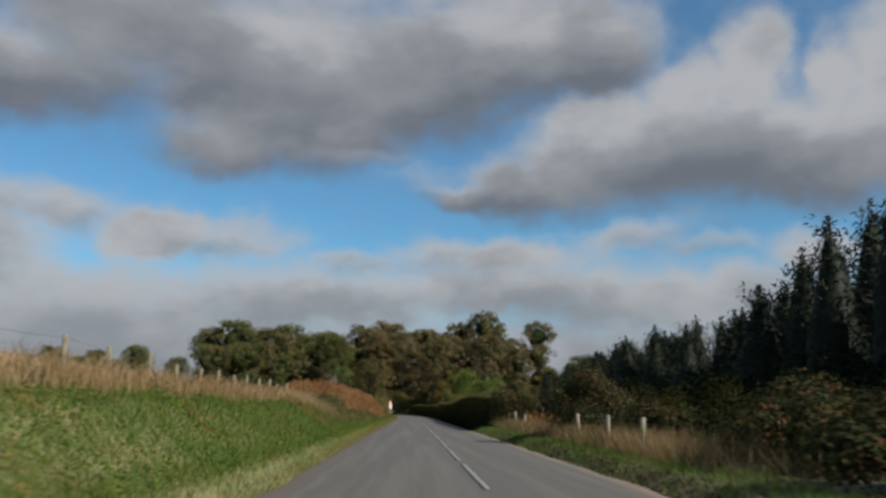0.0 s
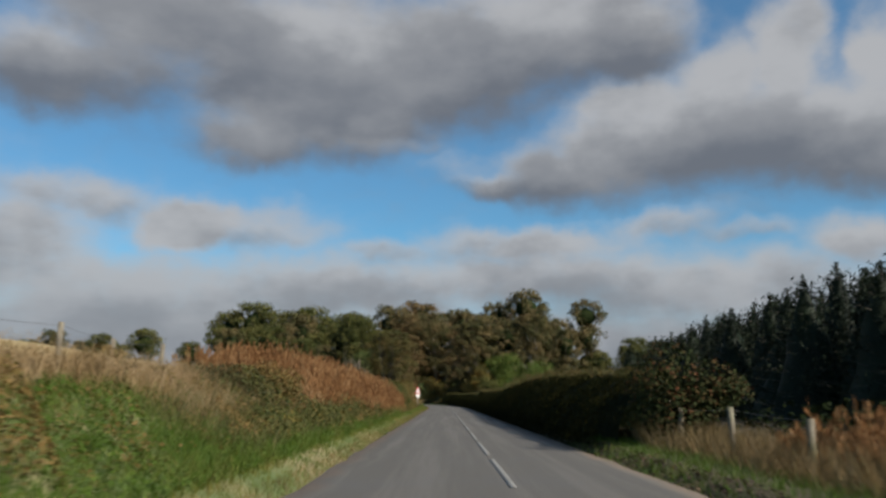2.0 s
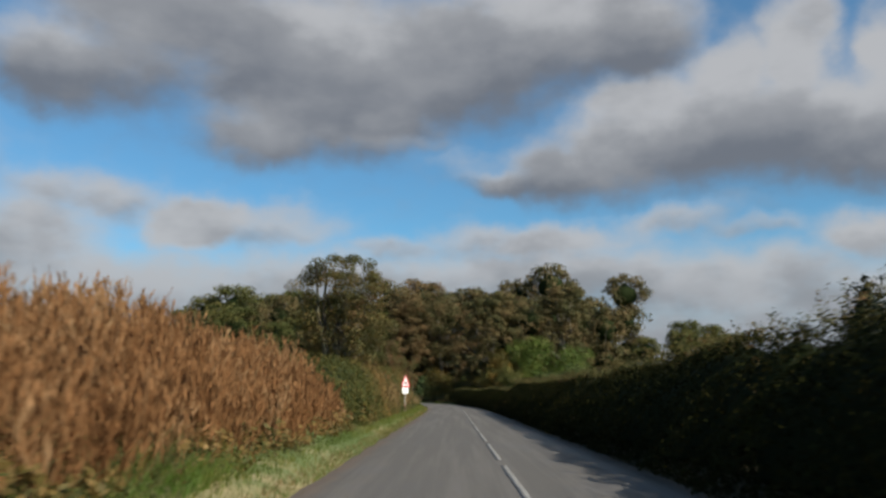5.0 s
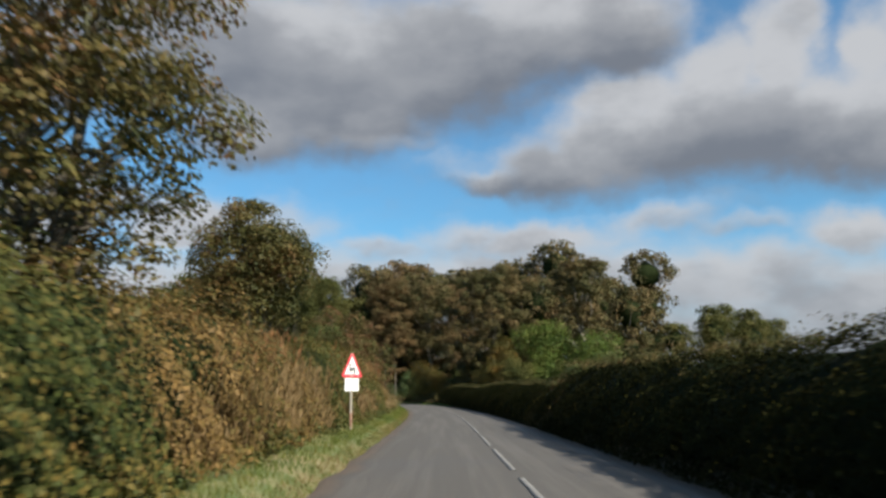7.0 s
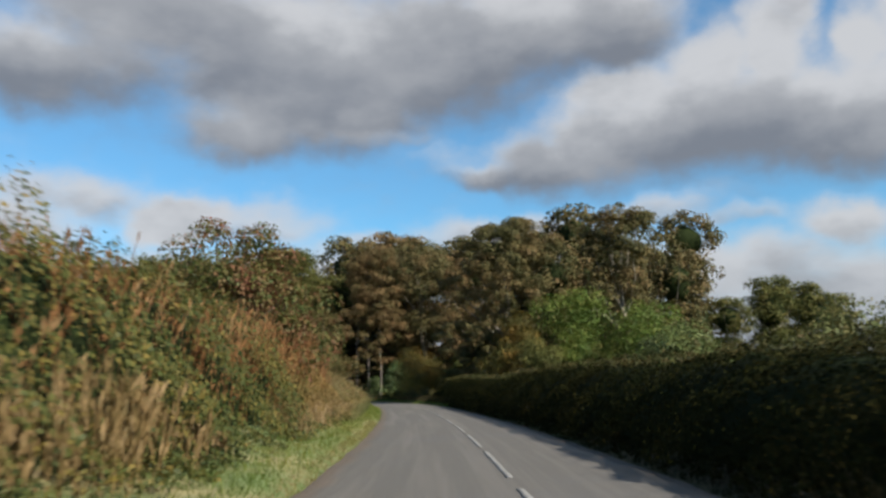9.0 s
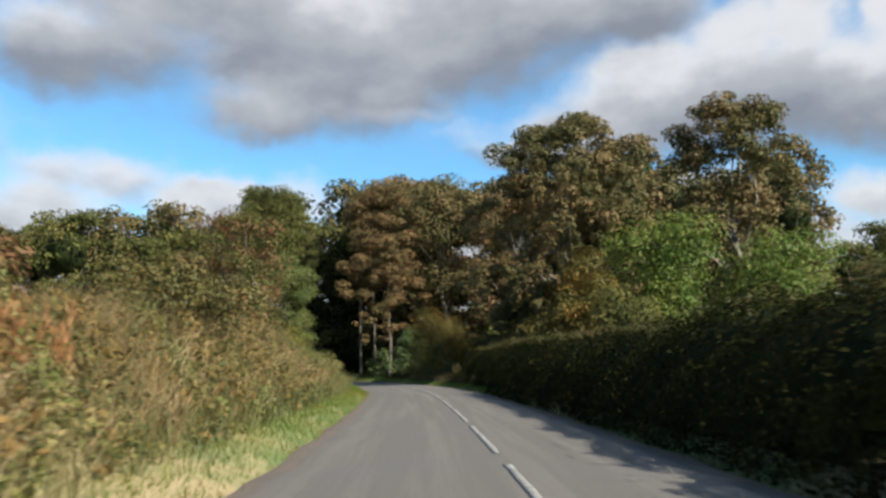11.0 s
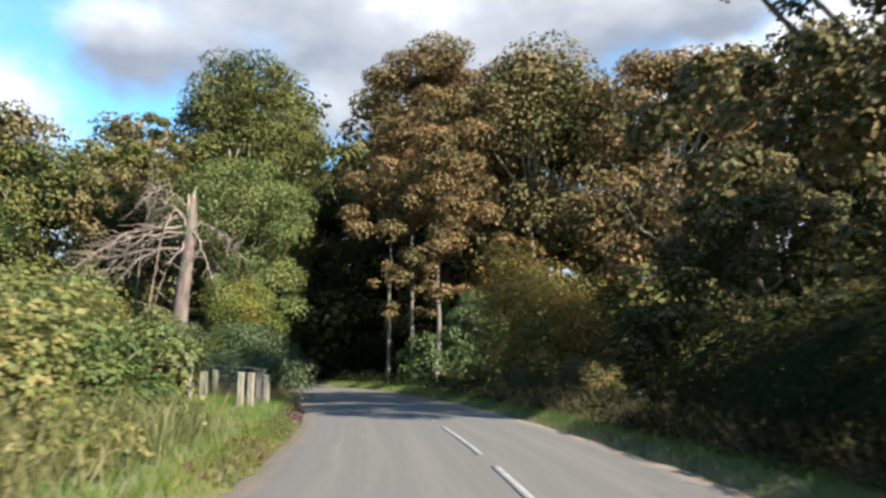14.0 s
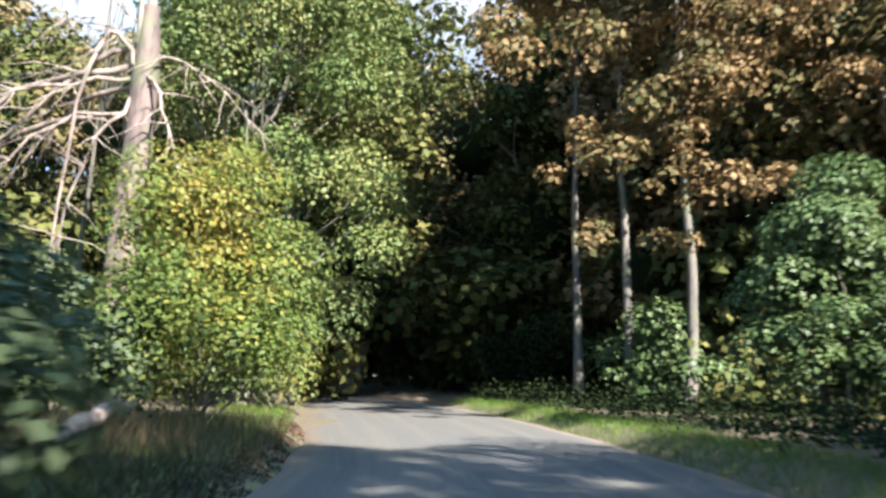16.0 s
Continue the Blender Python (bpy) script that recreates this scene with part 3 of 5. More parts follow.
quads = np.stack([idx[:-1, :-1], idx[1:, :-1], idx[1:, 1:], idx[:-1, 1:]], -1).reshape(-1, 4)
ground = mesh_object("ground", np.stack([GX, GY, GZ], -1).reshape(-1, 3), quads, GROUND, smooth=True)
tagged(ground, "rough grassy ground with banks and stubble field", "ground", kind="structure")

marks = np.concatenate([np.arange(-80, 120, 1.0), np.arange(120, 231, 0.5)])
across = np.array([-2.62, -2.5, -2.1, -1.2, -0.1, 1.0, 1.7, 2.05, 2.16])
crown = np.array([-0.12, -0.012, 0.0, 0.018, 0.03, 0.02, 0.004, -0.01, -0.12])
M, A = np.meshgrid(marks, across, indexing="ij")
ragged = np.where(np.abs(A) > 1.95, 0.07 * wobble(M * 1.7, A * 0) + 0.03 * wobble(M * 6.1, A * 0), 0.0)
xy = spot(M, A + ragged)
ni, nj = M.shape
idx = np.arange(ni * nj).reshape(ni, nj)
quads = np.stack([idx[:-1, :-1], idx[:-1, 1:], idx[1:, 1:], idx[1:, :-1]], -1).reshape(-1, 4)
road = mesh_object("road", np.concatenate([xy.reshape(-1, 2), np.tile(crown, ni)[:, None]], 1), quads, ROAD, smooth=True)
uv = road.data.uv_layers.new(name="lane")
flat = np.empty(len(road.data.loops), np.int32)
road.data.loops.foreach_get("vertex_index", flat)
uv.data.foreach_set("uv", np.stack([A.ravel()[flat], M.ravel()[flat]], 1).astype(np.float32).ravel())
tagged(road, "narrow worn grey asphalt country road", "road", kind="structure")


def dash(start, length, fade=1.0):
    """One thermoplastic mark of the broken centre line, with worn ends."""
    s = np.linspace(start, start + length, 14)
    w = 0.044 * fade
    l = spot(s, -w + 0.008 * wobble(s * 5.0, seed=start))
    r = spot(s, w + 0.008 * wobble(s * 4.0, seed=start + 3))
    z = np.full(14, 0.036)
    top = np.concatenate([np.c_[l, z], np.c_[r, z], np.c_[l, z - 0.012], np.c_[r, z - 0.012]])
    i = np.arange(13)[:, None]
    f = np.concatenate([i + [0, 14, 15, 1], i + [28, 0, 1, 29], i + [14, 42, 43, 15]])
    return mesh_object("centre_line_mark", top, f, PAINT, road)


for k in range(-19, 15):
    dash(100.1 + 5.7 * k, 4.55, 1.0 if k < 13 else 0.75)

# ------------------------------------------------------------------ plants


def puffs(shells, count, squash=0.66, size=0.34):
    """Foliage masses over the outside of a crown: centres and radii."""
    vol = np.array([(s[3] * s[4] * s[5]) ** (2 / 3) for s in shells])
    which = RNG.choice(len(shells), count, p=vol / vol.sum())
    sh = np.array(shells, float)[which]
    d = unit(RNG.normal(size=(count, 3)))
    d[:, 2] = np.where(d[:, 2] < -0.55, -d[:, 2], d[:, 2])
    c = sh[:, :3] + d * sh[:, 3:6] * RNG.uniform(0.62, 0.95, (count, 1))
    r = sh[:, 3:6].mean(1) * size * RNG.uniform(0.7, 1.35, count)
    return c, np.stack([r, r, r * squash], 1)


def crown_points(centres, radii, total):
    """Points and normals over the tops and sides of the masses, some inside."""
    w = (radii[:, 0] ** 2)
    which = RNG.choice(len(centres), total, p=w / w.sum())
    d = unit(RNG.normal(size=(total, 3)))
    flip = (d[:, 2] < -0.1) & (RNG.random(total) < 0.55)
    d[flip, 2] *= -1
    depth = np.where(RNG.random(total) < 0.75, RNG.uniform(0.82, 1.1, total), RNG.uniform(0.2, 0.85, total))
    p = centres[which] + d * radii[which] * depth[:, None]
    nrm = d * 0.9 + np.array([0, 0, 0.45]) + RNG.normal(size=(total, 3)) * 0.36
    return p, nrm


def shade_core(shells, parent, scale, mat):
    """Solid lumps inside a crown, near black to stand for its inner shade."""
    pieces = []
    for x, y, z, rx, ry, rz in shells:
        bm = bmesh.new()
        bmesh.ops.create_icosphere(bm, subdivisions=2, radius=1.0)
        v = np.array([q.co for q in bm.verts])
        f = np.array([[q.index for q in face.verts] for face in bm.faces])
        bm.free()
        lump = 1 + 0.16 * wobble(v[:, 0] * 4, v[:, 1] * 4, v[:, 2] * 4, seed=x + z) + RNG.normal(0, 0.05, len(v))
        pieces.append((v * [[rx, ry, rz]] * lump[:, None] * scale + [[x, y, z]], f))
    return tagged(mesh_object("shade_core", *joined(pieces), mat, parent), "near-black solid lumps standing for the crown's inner shade", kind="stuff")


def broadleaf(name, x, y, height, shells, leaf, label, category="tree", trunk=0.25, masses=70, total=16000, size=0.2, bark=None,
              limbs=9, group="", fork=0.35, lean=(0.0, 0.0), slim=0.75, stems=1, mass_size=0.34, stem_at=None, full=0.68, dense=0.0, limb_thick=0.3, crooked=0.16):
    """A tree: tapered trunk, limbs and a crown of separate leafy masses."""
    z0 = float(ground_at(np.array([x]), np.array([y]))[0]) - 0.05
    tree = thing(name, x, y, z0, label, category, group)
    bark = bark or BARK
    top = np.array([lean[0], lean[1], height * 0.82])
    centres, radii = puffs(shells, masses, full, mass_size)
    places = stem_at or ([(0.0, 0.0)] if stems == 1 else [(RNG.uniform(-0.3, 0.3), RNG.uniform(-0.3, 0.3)) for _ in range(stems)])
    for sx, sy in places:
        off = np.array([sx, sy, 0.0])
        end = top + (off if stem_at else off * min(4.0, 0.5 * height))
        line = bent(off, end, 0, 0.04 if stem_at else 0.12, 9)
        r = trunk * (1 - 0.85 * np.linspace(0, 1, 9) ** 0.9)
        r[0] *= 1.35
        tube("trunk", line, r, bark, tree, 9, 0.06)
    for i in RNG.choice(len(centres), min(limbs, len(centres)), replace=False):
        c = centres[i]
        start_z = np.clip(c[2] * RNG.uniform(0.45, 0.75), height * fork * 0.6, height * 0.75)
        f = start_z / max(top[2], 0.1)
        a = np.array([top[0] * f, top[1] * f, start_z])
        tube("limb", bent(a, c, -0.06, crooked, 7), trunk * limb_thick * (1 - 0.8 * np.linspace(0, 1, 7)), bark, tree, 6, 0.05)
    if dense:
        shade_core(shells, tree, dense, LEAF["dark"])
    p, nrm = crown_points(centres, radii, int(total * 0.86))
    leaves("crown", p, nrm, size * 1.06, LEAF[leaf], tree, slim)
    return tree


def shrub(name, x, y, r, height, leaf, label, total=5000, size=0.1, group="", category="bush", flat=0.85, low=0.05, slim=0.7, masses=26, stems=10):
    """A bush: several stems and a mound of leafy masses down to the ground."""
    z0 = float(ground_at(np.array([x]), np.array([y]))[0]) - 0.05
    bush = thing(name, x, y, z0, label, category, group)
    shells = [(0, 0, height * 0.52, r, r, height * 0.48), (r * 0.2, -r * 0.2, height * 0.3, r * 0.95, r * 0.95, height * 0.3)]
    centres, radii = puffs(shells, masses, squash=flat, size=0.38)
    centres[:, :2] *= RNG.uniform(0.7, 1.2, (masses, 1))
    centres[:, 2] *= RNG.uniform(0.72, 1.08, masses)
    radii *= RNG.uniform(0.6, 1.3, (masses, 1))
    centres[:, 2] = np.maximum(centres[:, 2], radii[:, 2] * 0.5)
    pieces = [tube_arrays(bent((RNG.uniform(-.2, .2), RNG.uniform(-.2, .2), 0), centres[i], 0.05, 0.15, 6), 0.035 * (1 - 0.8 * np.linspace(0, 1, 6)), 5)
              for i in range(min(stems, masses))]
    tagged(mesh_object("stem_growth", *joined(pieces), TWIG, bush, smooth=True), "thin woody stems", kind="stuff")
    p, nrm = crown_points(centres, radii, int(total * 0.8))
    p[:, 2] = np.maximum(p[:, 2], low)
    leaves("foliage", p, nrm, size * 1.1, LEAF[leaf], bush, slim)
    return bush


def hedge_run(name, m0, m1, front, back, top, leaf, label, per_metre=1500, size=0.075, bulge=0.16, group="", ragged=0.18, foot=0.0, power=3.2, cut_top=False, category="hedge", shoots=0, shoot_leaf=""):
    """A hedge along the road between two offsets: leafy face, crown and back over a near-black heart for inner shade.
    """
    side = 1.0 if back > front else -1.0
    mid = (m0 + m1) / 2
    cx, cy = spot(np.array(mid), np.array(front))
    h = thing(name, cx, cy, 0.0, label, category, group)
    origin = np.array([cx, cy, 0.0])

    def height(m):
        ends = np.minimum(1.0, np.minimum(m - m0, m1 - m) / 0.8 + 0.55)
        return np.interp(m, [q[0] for q in top], [q[1] for q in top]) * np.clip(ends, 0.5, 1) + ragged * wobble(m * 1.1, seed=m0) + 0.5 * ragged * wobble(m * 4.3, seed=m0 + 5)

    wide = abs(back - front)
    # section from the front foot over the top to the back foot
    th = np.linspace(0.0, 1.0, 61)
    if cut_top:
        # upright foot below, trimmed slope above
        sx = np.interp(th, [0, 0.18, 0.36, 0.5, 0.64, 0.8, 1], [0.0, 0.015, 0.06, 0.24, 0.48, 0.85, 1.0])
        sz = np.interp(th, [0, 0.18, 0.36, 0.5, 0.64, 0.8, 1], [0.0, 0.28, 0.54, 0.82, 1.0, 0.8, 0.0])
    else:
        co, si = np.cos(th * math.pi), np.sin(th * math.pi)
        sx, sz = 0.5 - 0.5 * np.sign(co) * np.abs(co) ** (2 / power), si ** (2 / power)
    px, pz = -np.gradient(sz) * 2.0, np.gradient(sx) * wide
    px, pz = px / np.hypot(px, pz), pz / np.hypot(px, pz)
    run = np.concatenate([[0], np.cumsum(np.hypot(np.diff(sx) * wide, np.diff(sz) * 2.0) * np.where(th[1:] < 0.68, 1.0, 0.22))])
    run /= run[-1]
    # heart: closed near-black sheet, the shade seen between the leaves
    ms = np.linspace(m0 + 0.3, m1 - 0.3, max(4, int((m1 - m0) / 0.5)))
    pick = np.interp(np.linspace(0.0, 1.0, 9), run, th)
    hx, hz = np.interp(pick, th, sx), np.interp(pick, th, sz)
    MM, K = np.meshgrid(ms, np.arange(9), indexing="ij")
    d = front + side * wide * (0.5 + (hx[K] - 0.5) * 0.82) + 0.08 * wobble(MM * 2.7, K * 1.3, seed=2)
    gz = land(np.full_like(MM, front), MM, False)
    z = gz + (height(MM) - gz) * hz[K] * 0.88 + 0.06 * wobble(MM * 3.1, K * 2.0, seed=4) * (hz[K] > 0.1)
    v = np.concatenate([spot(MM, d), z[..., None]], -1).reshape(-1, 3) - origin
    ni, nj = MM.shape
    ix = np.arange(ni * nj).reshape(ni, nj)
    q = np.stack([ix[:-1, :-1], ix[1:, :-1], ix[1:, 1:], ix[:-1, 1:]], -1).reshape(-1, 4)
    mesh_object("shade_heart", v, q, LEAF["dark"], h)
    # leaves
    c = int((m1 - m0) * per_metre)
    m = RNG.uniform(m0, m1, c)
    a = np.interp(RNG.random(c), run, th)
    lx, lz = np.interp(a, th, sx), np.interp(a, th, sz)
    gz = land(np.full(c, front), m, False)
    hh = height(m) - gz
    nx, nz = np.interp(a, th, px), np.interp(a, th, pz)
    bul = bulge * wobble(m * 1.6, lz * hh * 2.6, seed=m0 * 0.3) + 0.5 * bulge * wobble(m * 5.0, lz * hh * 5.5, seed=m0) - np.abs(RNG.normal(0, 0.11, c))
    dd = wide * lx + bul * nx - foot * (1 - lz) ** 1.5 * (lx < 0.5)
    zz = gz + hh * lz + bul * nz
    p = np.c_[spot(m, front + side * dd), np.maximum(zz, gz + 0.02)] - origin
    out = np.c_[side * nx, np.zeros(c), nz + 0.2] + RNG.normal(size=(c, 3)) * 0.36
    leaves("foliage", p, out, size, LEAF[leaf], h, 0.7)
    if shoots:
        k = int((m1 - m0) * shoots)
        m = RNG.uniform(m0, m1, k)
        dd = wide * RNG.uniform(0.12, 0.65, k)
        base = np.c_[spot(m, front + side * dd), height(m) - 0.14] - origin
        tall = RNG.uniform(0.03, 0.15, k)
        tips = base + np.c_[RNG.normal(0, 0.09, (k, 2)), tall]
        n_leaf = 9
        s = np.repeat(np.linspace(0.1, 1.0, n_leaf)[None], k, 0)[..., None]
        pts = (base[:, None] + (tips - base)[:, None] * s + RNG.normal(0, 0.03, (k, n_leaf, 3))).reshape(-1, 3)
        tagged(leaves("shoot_growth", pts, RNG.normal(size=(len(pts), 3)) + [0, 0, 0.6], size * 0.6, LEAF[shoot_leaf or leaf], h, 0.6), "thin leafy shoots above the hedge", kind="stuff")
    return h


def herb_patch(name, m_range, d_range, count, height, width, lean, mat, label, category="grass", clump=0.0, droop=0.6, keep=None):
    """Grasses rooted in the ground over a stretch of verge or bank."""
    m = RNG.uniform(*m_range, count)
    d = RNG.uniform(*d_range, count)
    if clump:
        sel = wobble(m * 1.3, d * 1.7, seed=height * 10) + RNG.normal(0, 0.35, count) > clump
        m, d = m[sel], d[sel]
    xy = spot(m, d)
    p = np.c_[xy, land(d, m) - 0.02]
    ob = blades(name, p, height, width, lean, LEAF[mat], None, droop)
    return tagged(ob, label, category, kind="stuff")


def leaf_cover(name, m_range, d_range, count, depth, size, mat, label, category="undergrowth", clump=-9.0, bump=0.2):
    """Low leafy growth over the ground."""
    m = RNG.uniform(*m_range, count)
    d = RNG.uniform(*d_range, count)
    sel = wobble(m * 0.9, d * 1.2, seed=size * 50 + m_range[0]) + RNG.normal(0, 0.25, count) > clump
    m, d = m[sel], d[sel]
    c = len(m)
    mound = np.clip(0.55 + 0.6 * wobble(m * 1.7, d * 2.3, seed=m_range[0]) + 0.25 * wobble(m * 4.1, d * 5.0), 0.08, 1.5)
    z = land(d, m) + depth * mound * (1 - 0.55 * RNG.random(c) ** 2)
    p = np.c_[spot(m, d), z]
    return tagged(leaves(name, p, RNG.normal(size=(c, 3)) * 0.6 + [0.25, -0.1, 0.9], size, LEAF[mat], None, 0.7), label, category, kind="stuff")


def stalk_patch(name, m_range, d_range, count, height, mat, label, tufts=16, plume=0.16):
    """Tall dead stems, each with a long fluffy seed head."""
    m = RNG.uniform(*m_range, count)
    d = RNG.uniform(*d_range, count)
    ends = np.clip(np.minimum(m - m_range[0], m_range[1] - m) / 2.5, 0.35, 1)
    h = height * RNG.uniform(0.7, 1.15, count) * (1 + 0.18 * wobble(m * 0.8, d * 0.9)) * ends
    p = np.c_[spot(m, d), land(d, m) - 0.03]
    tilt = RNG.normal(0, 0.13, (count, 2)) + [0.03, 0.0]
    tip = p + np.c_[tilt * h[:, None], h]
    side = np.stack([np.full(count, 0.008), np.zeros(count), np.zeros(count)], 1)
    stem = np.stack([p - side, p + side, tip + side * 0.5, tip - side * 0.5], 1).reshape(-1, 3)
    k = np.arange(count)[:, None] * 4
    stems = (stem, k + [0, 1, 2, 3])
    s = RNG.uniform(0.3, 1.0, (count, tufts, 1))
    at = p[:, None] + (tip - p)[:, None] * s + RNG.normal(0, 0.045, (count, tufts, 3)) * (1.25 - s)
    along = unit((tip - p)[:, None] + RNG.normal(0, 0.22, (count, tufts, 3)) * h[:, None, None])
    b = unit(np.cross(along, RNG.normal(size=(count, tufts, 3))))
    q = np.stack([at, at + along * plume * 0.5 + b * plume * 0.085, at + along * plume, at + along * plume * 0.5 - b * plume * 0.085], 2).reshape(-1, 3)
    heads = (q, np.arange(len(q)).reshape(-1, 4))
    return tagged(mesh_object(name, *joined([stems, heads]), LEAF[mat]), label, "undergrowth", kind="stuff")


def spruce(x, y, height, r, total=2300):
    """A spruce: straight stem, tiers of drooping boughs, needle sprays and a thin leader."""
    z0 = float(ground_at(np.array([x]), np.array([y]))[0]) - 0.05
    tree = thing("spruce_tree", x, y, z0, "dark green spruce tree in a dense plantation edge", "tree", "plantation spruces")
    tube("trunk", bent((0, 0, 0), (0.05, 0, height), 0, 0.02, 8), 0.016 * height * (1 - 0.95 * np.linspace(0, 1, 8)) + 0.008, BARK, tree, 7)
    tiers = int(height * 2.3)
    boughs, pts, nrms = [], [], []
    for i in range(tiers):
        z = height * (0.04 + 0.93 * i / tiers)
        reach = r * (1 - z / height) ** 0.9 + 0.1
        for a in RNG.uniform(0, 2 * math.pi) + np.arange(7) * 2 * math.pi / 7 + RNG.normal(0, 0.2, 7):
            l = reach * RNG.uniform(0.75, 1.15)
            end = np.array([math.cos(a) * l, math.sin(a) * l, z + 0.16 * l + 0.2 * RNG.normal()])
            boughs.append(tube_arrays(np.linspace((0, 0, z), end, 2), [0.02, 0.004], 3))
            k = max(6, int(total / (tiers * 7)))
            s = RNG.random(k) ** 0.7
            pts.append(np.array([0, 0, z]) + (end - [0, 0, z]) * s[:, None] + RNG.normal(0, 0.21, (k, 3)) * [1, 1, 0.9])
            nrms.append(RNG.normal(size=(k, 3)) * 0.8 + [math.cos(a) * 0.5, math.sin(a) * 0.5, 0.5])
    # solid dark cone closes the gaps and stands for the shaded inside
    rings = np.linspace(0.03, 0.9, 7)
    inner = tube_arrays(np.c_[np.zeros(7), np.zeros(7), rings * height], 0.55 * r * (1 - rings) ** 0.95 + 0.01, 9, 0.25)
    tagged(mesh_object("shade_core", *inner, LEAF["needle"], tree), "rough solid cone standing for the shaded inside of the tree", kind="stuff")
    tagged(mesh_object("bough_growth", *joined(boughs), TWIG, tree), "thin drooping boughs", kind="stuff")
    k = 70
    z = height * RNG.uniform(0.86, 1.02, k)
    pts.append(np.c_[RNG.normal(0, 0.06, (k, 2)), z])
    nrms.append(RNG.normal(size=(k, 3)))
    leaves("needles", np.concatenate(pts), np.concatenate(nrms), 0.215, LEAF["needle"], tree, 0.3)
    return tree


# ------------------------------------------------------------------ left verge and bank
V = "short green verge grass beside the road"
herb_patch("verge_grass", (-12, 60), (-3.5, -2.4), 26000, 0.11, 0.012, 0.7, "grass", V)
herb_patch("verge_grass", (60, 135), (-3.9, -2.4), 30000, 0.12, 0.012, 0.7, "grass", V)
herb_patch("verge_grass", (135, 160), (-4.4, -2.4), 14000, 0.14, 0.012, 0.7, "grass", V)
herb_patch("verge_grass", (160, 200), (-4.4, -2.8), 16000, 0.16, 0.012, 0.7, "bank", V)
herb_patch("verge_grass", (158, 174), (-3.0, -2.3), 8000, 0.13, 0.011, 0.7, "grass", V)
herb_patch("verge_straw", (-12, 132), (-2.8, -2.3), 30000, 0.09, 0.012, 1.0, "rusty_straw", "dry trodden grass along the road edge")
leaf_cover("bank_bramble", (-12, 30), (-5.4, -3.3), 11000, 0.34, 0.045, "rusty", "patches of fading brown bramble among the bank herbs", clump=0.22)
leaf_cover("bank_herbs", (-12, 40), (-5.4, -3.1), 38000, 0.2, 0.045, "bank", "lush green herbs covering the roadside bank", bump=0.3)
herb_patch("bank_grass", (-12, 42), (-6.1, -3.1), 46000, 0.27, 0.012, 1.1, "bank", "long green grass on the roadside bank")
herb_patch("dry_grass", (-12, 40), (-8.0, -5.3), 34000, 0.6, 0.012, 0.8, "straw", "tall straw-coloured dry grass along the bank top")
herb_patch("bank_grass", (24, 62), (-4.3, -3.1), 22000, 0.34, 0.012, 1.1, "bank", "long green grass at the foot of the bank", clump=-0.2)
leaf_cover("bank_bramble", (22, 40), (-5.4, -3.6), 16000, 0.4, 0.05, "rusty", "fading green and brown brambles on the bank face", clump=-0.1)
leaf_cover("bank_bramble", (30, 54), (-4.8, -3.3), 25000, 0.7, 0.06, "mixed_bramble", "olive and golden brambles along the bank face", clump=-0.05)
herb_patch("dry_grass", (27, 62), (-4.8, -3.4), 9000, 0.5, 0.014, 1.2, "olive_grass", "fading olive grass over the bank face")
herb_patch("dry_grass", (28, 42), (-5.4, -4.3), 5000, 0.5, 0.012, 0.9, "straw", "straw-coloured grass over the bank face", clump=0.0)
herb_patch("dry_grass", (-12, 40), (-6.2, -5.2), 12000, 0.62, 0.012, 0.9, "straw", "tall straw-coloured dry grass on the bank", clump=0.15)
herb_patch("field_stubble", (-12, 130), (-30, -8.5), 12000, 0.35, 0.03, 0.6, "straw", "pale stubble field above the bank")


def stock_fence(m0, m1, d, step, tall, label, name="fence", wires=3, first_z=None):
    """Round-topped posts with strained wires."""
    cx, cy = spot(np.array(m0), np.array(d))
    z0 = float(land(np.array([d]), np.array([m0]))[0])
    f = thing(name, cx, cy, z0, label, "fence")
    origin = np.array([cx, cy, z0])
    tops = []
    for m in np.arange(m0, m1, step):
        mm = m + RNG.uniform(-0.25, 0.25)
        x, y = spot(np.array(mm), np.array(d))
        z = float(land(np.array([d]), np.array([mm]))[0])
        h = tall * RNG.uniform(0.9, 1.08)
        a = np.array([x, y, z - 0.2]) - origin
        b = a + [RNG.normal(0, 0.035), RNG.normal(0, 0.035), h + 0.2]
        pts = np.concatenate([np.linspace(a, b, 4), [b + (b - a) * 0.006]])
        tube("post", pts, [0.056, 0.054, 0.052, 0.05, 0.001], POST, f, 8, 0.04)
        tops.append((a + [0, 0, 0.2], b))
    for w in np.linspace(0.95, 0.3, wires):
        line = np.array([g + (t - g) * w for g, t in tops])
        fine = [line[0]]
        for p, q in zip(line[:-1], line[1:]):
            fine += [(p + q) / 2 - [0, 0, 0.015], q]
        tube("wire", fine, np.full(len(fine), 0.003), WIRE, f, 4)
    return f


stock_fence(-9, 36, -6.9, 2.4, 1.0, "weathered wooden posts with wire above the dry grass", wires=2)

shrub("bramble_bush", -5.3, 33.0, 1.2, 0.5, "olive_bramble", "green and brown bramble bush on the bank", 9000, 0.055)
shrub("bramble_bush", -5.3, 35.4, 1.2, 0.6, "rusty", "brown bramble bush on the bank", 8000, 0.055)
shrub("bramble_bush", -6.4, 30.5, 1.0, 0.75, "rusty", "brown bramble bush among dry grass", 4000, 0.085)

# rust-coloured stand of dead stalks
stalk_patch("willowherb", (36, 74.5), (-7.6, -4.1), 6600, 1.22, "willowherb", "dense rust-coloured dead willowherb stalks on the bank", 13, 0.17)
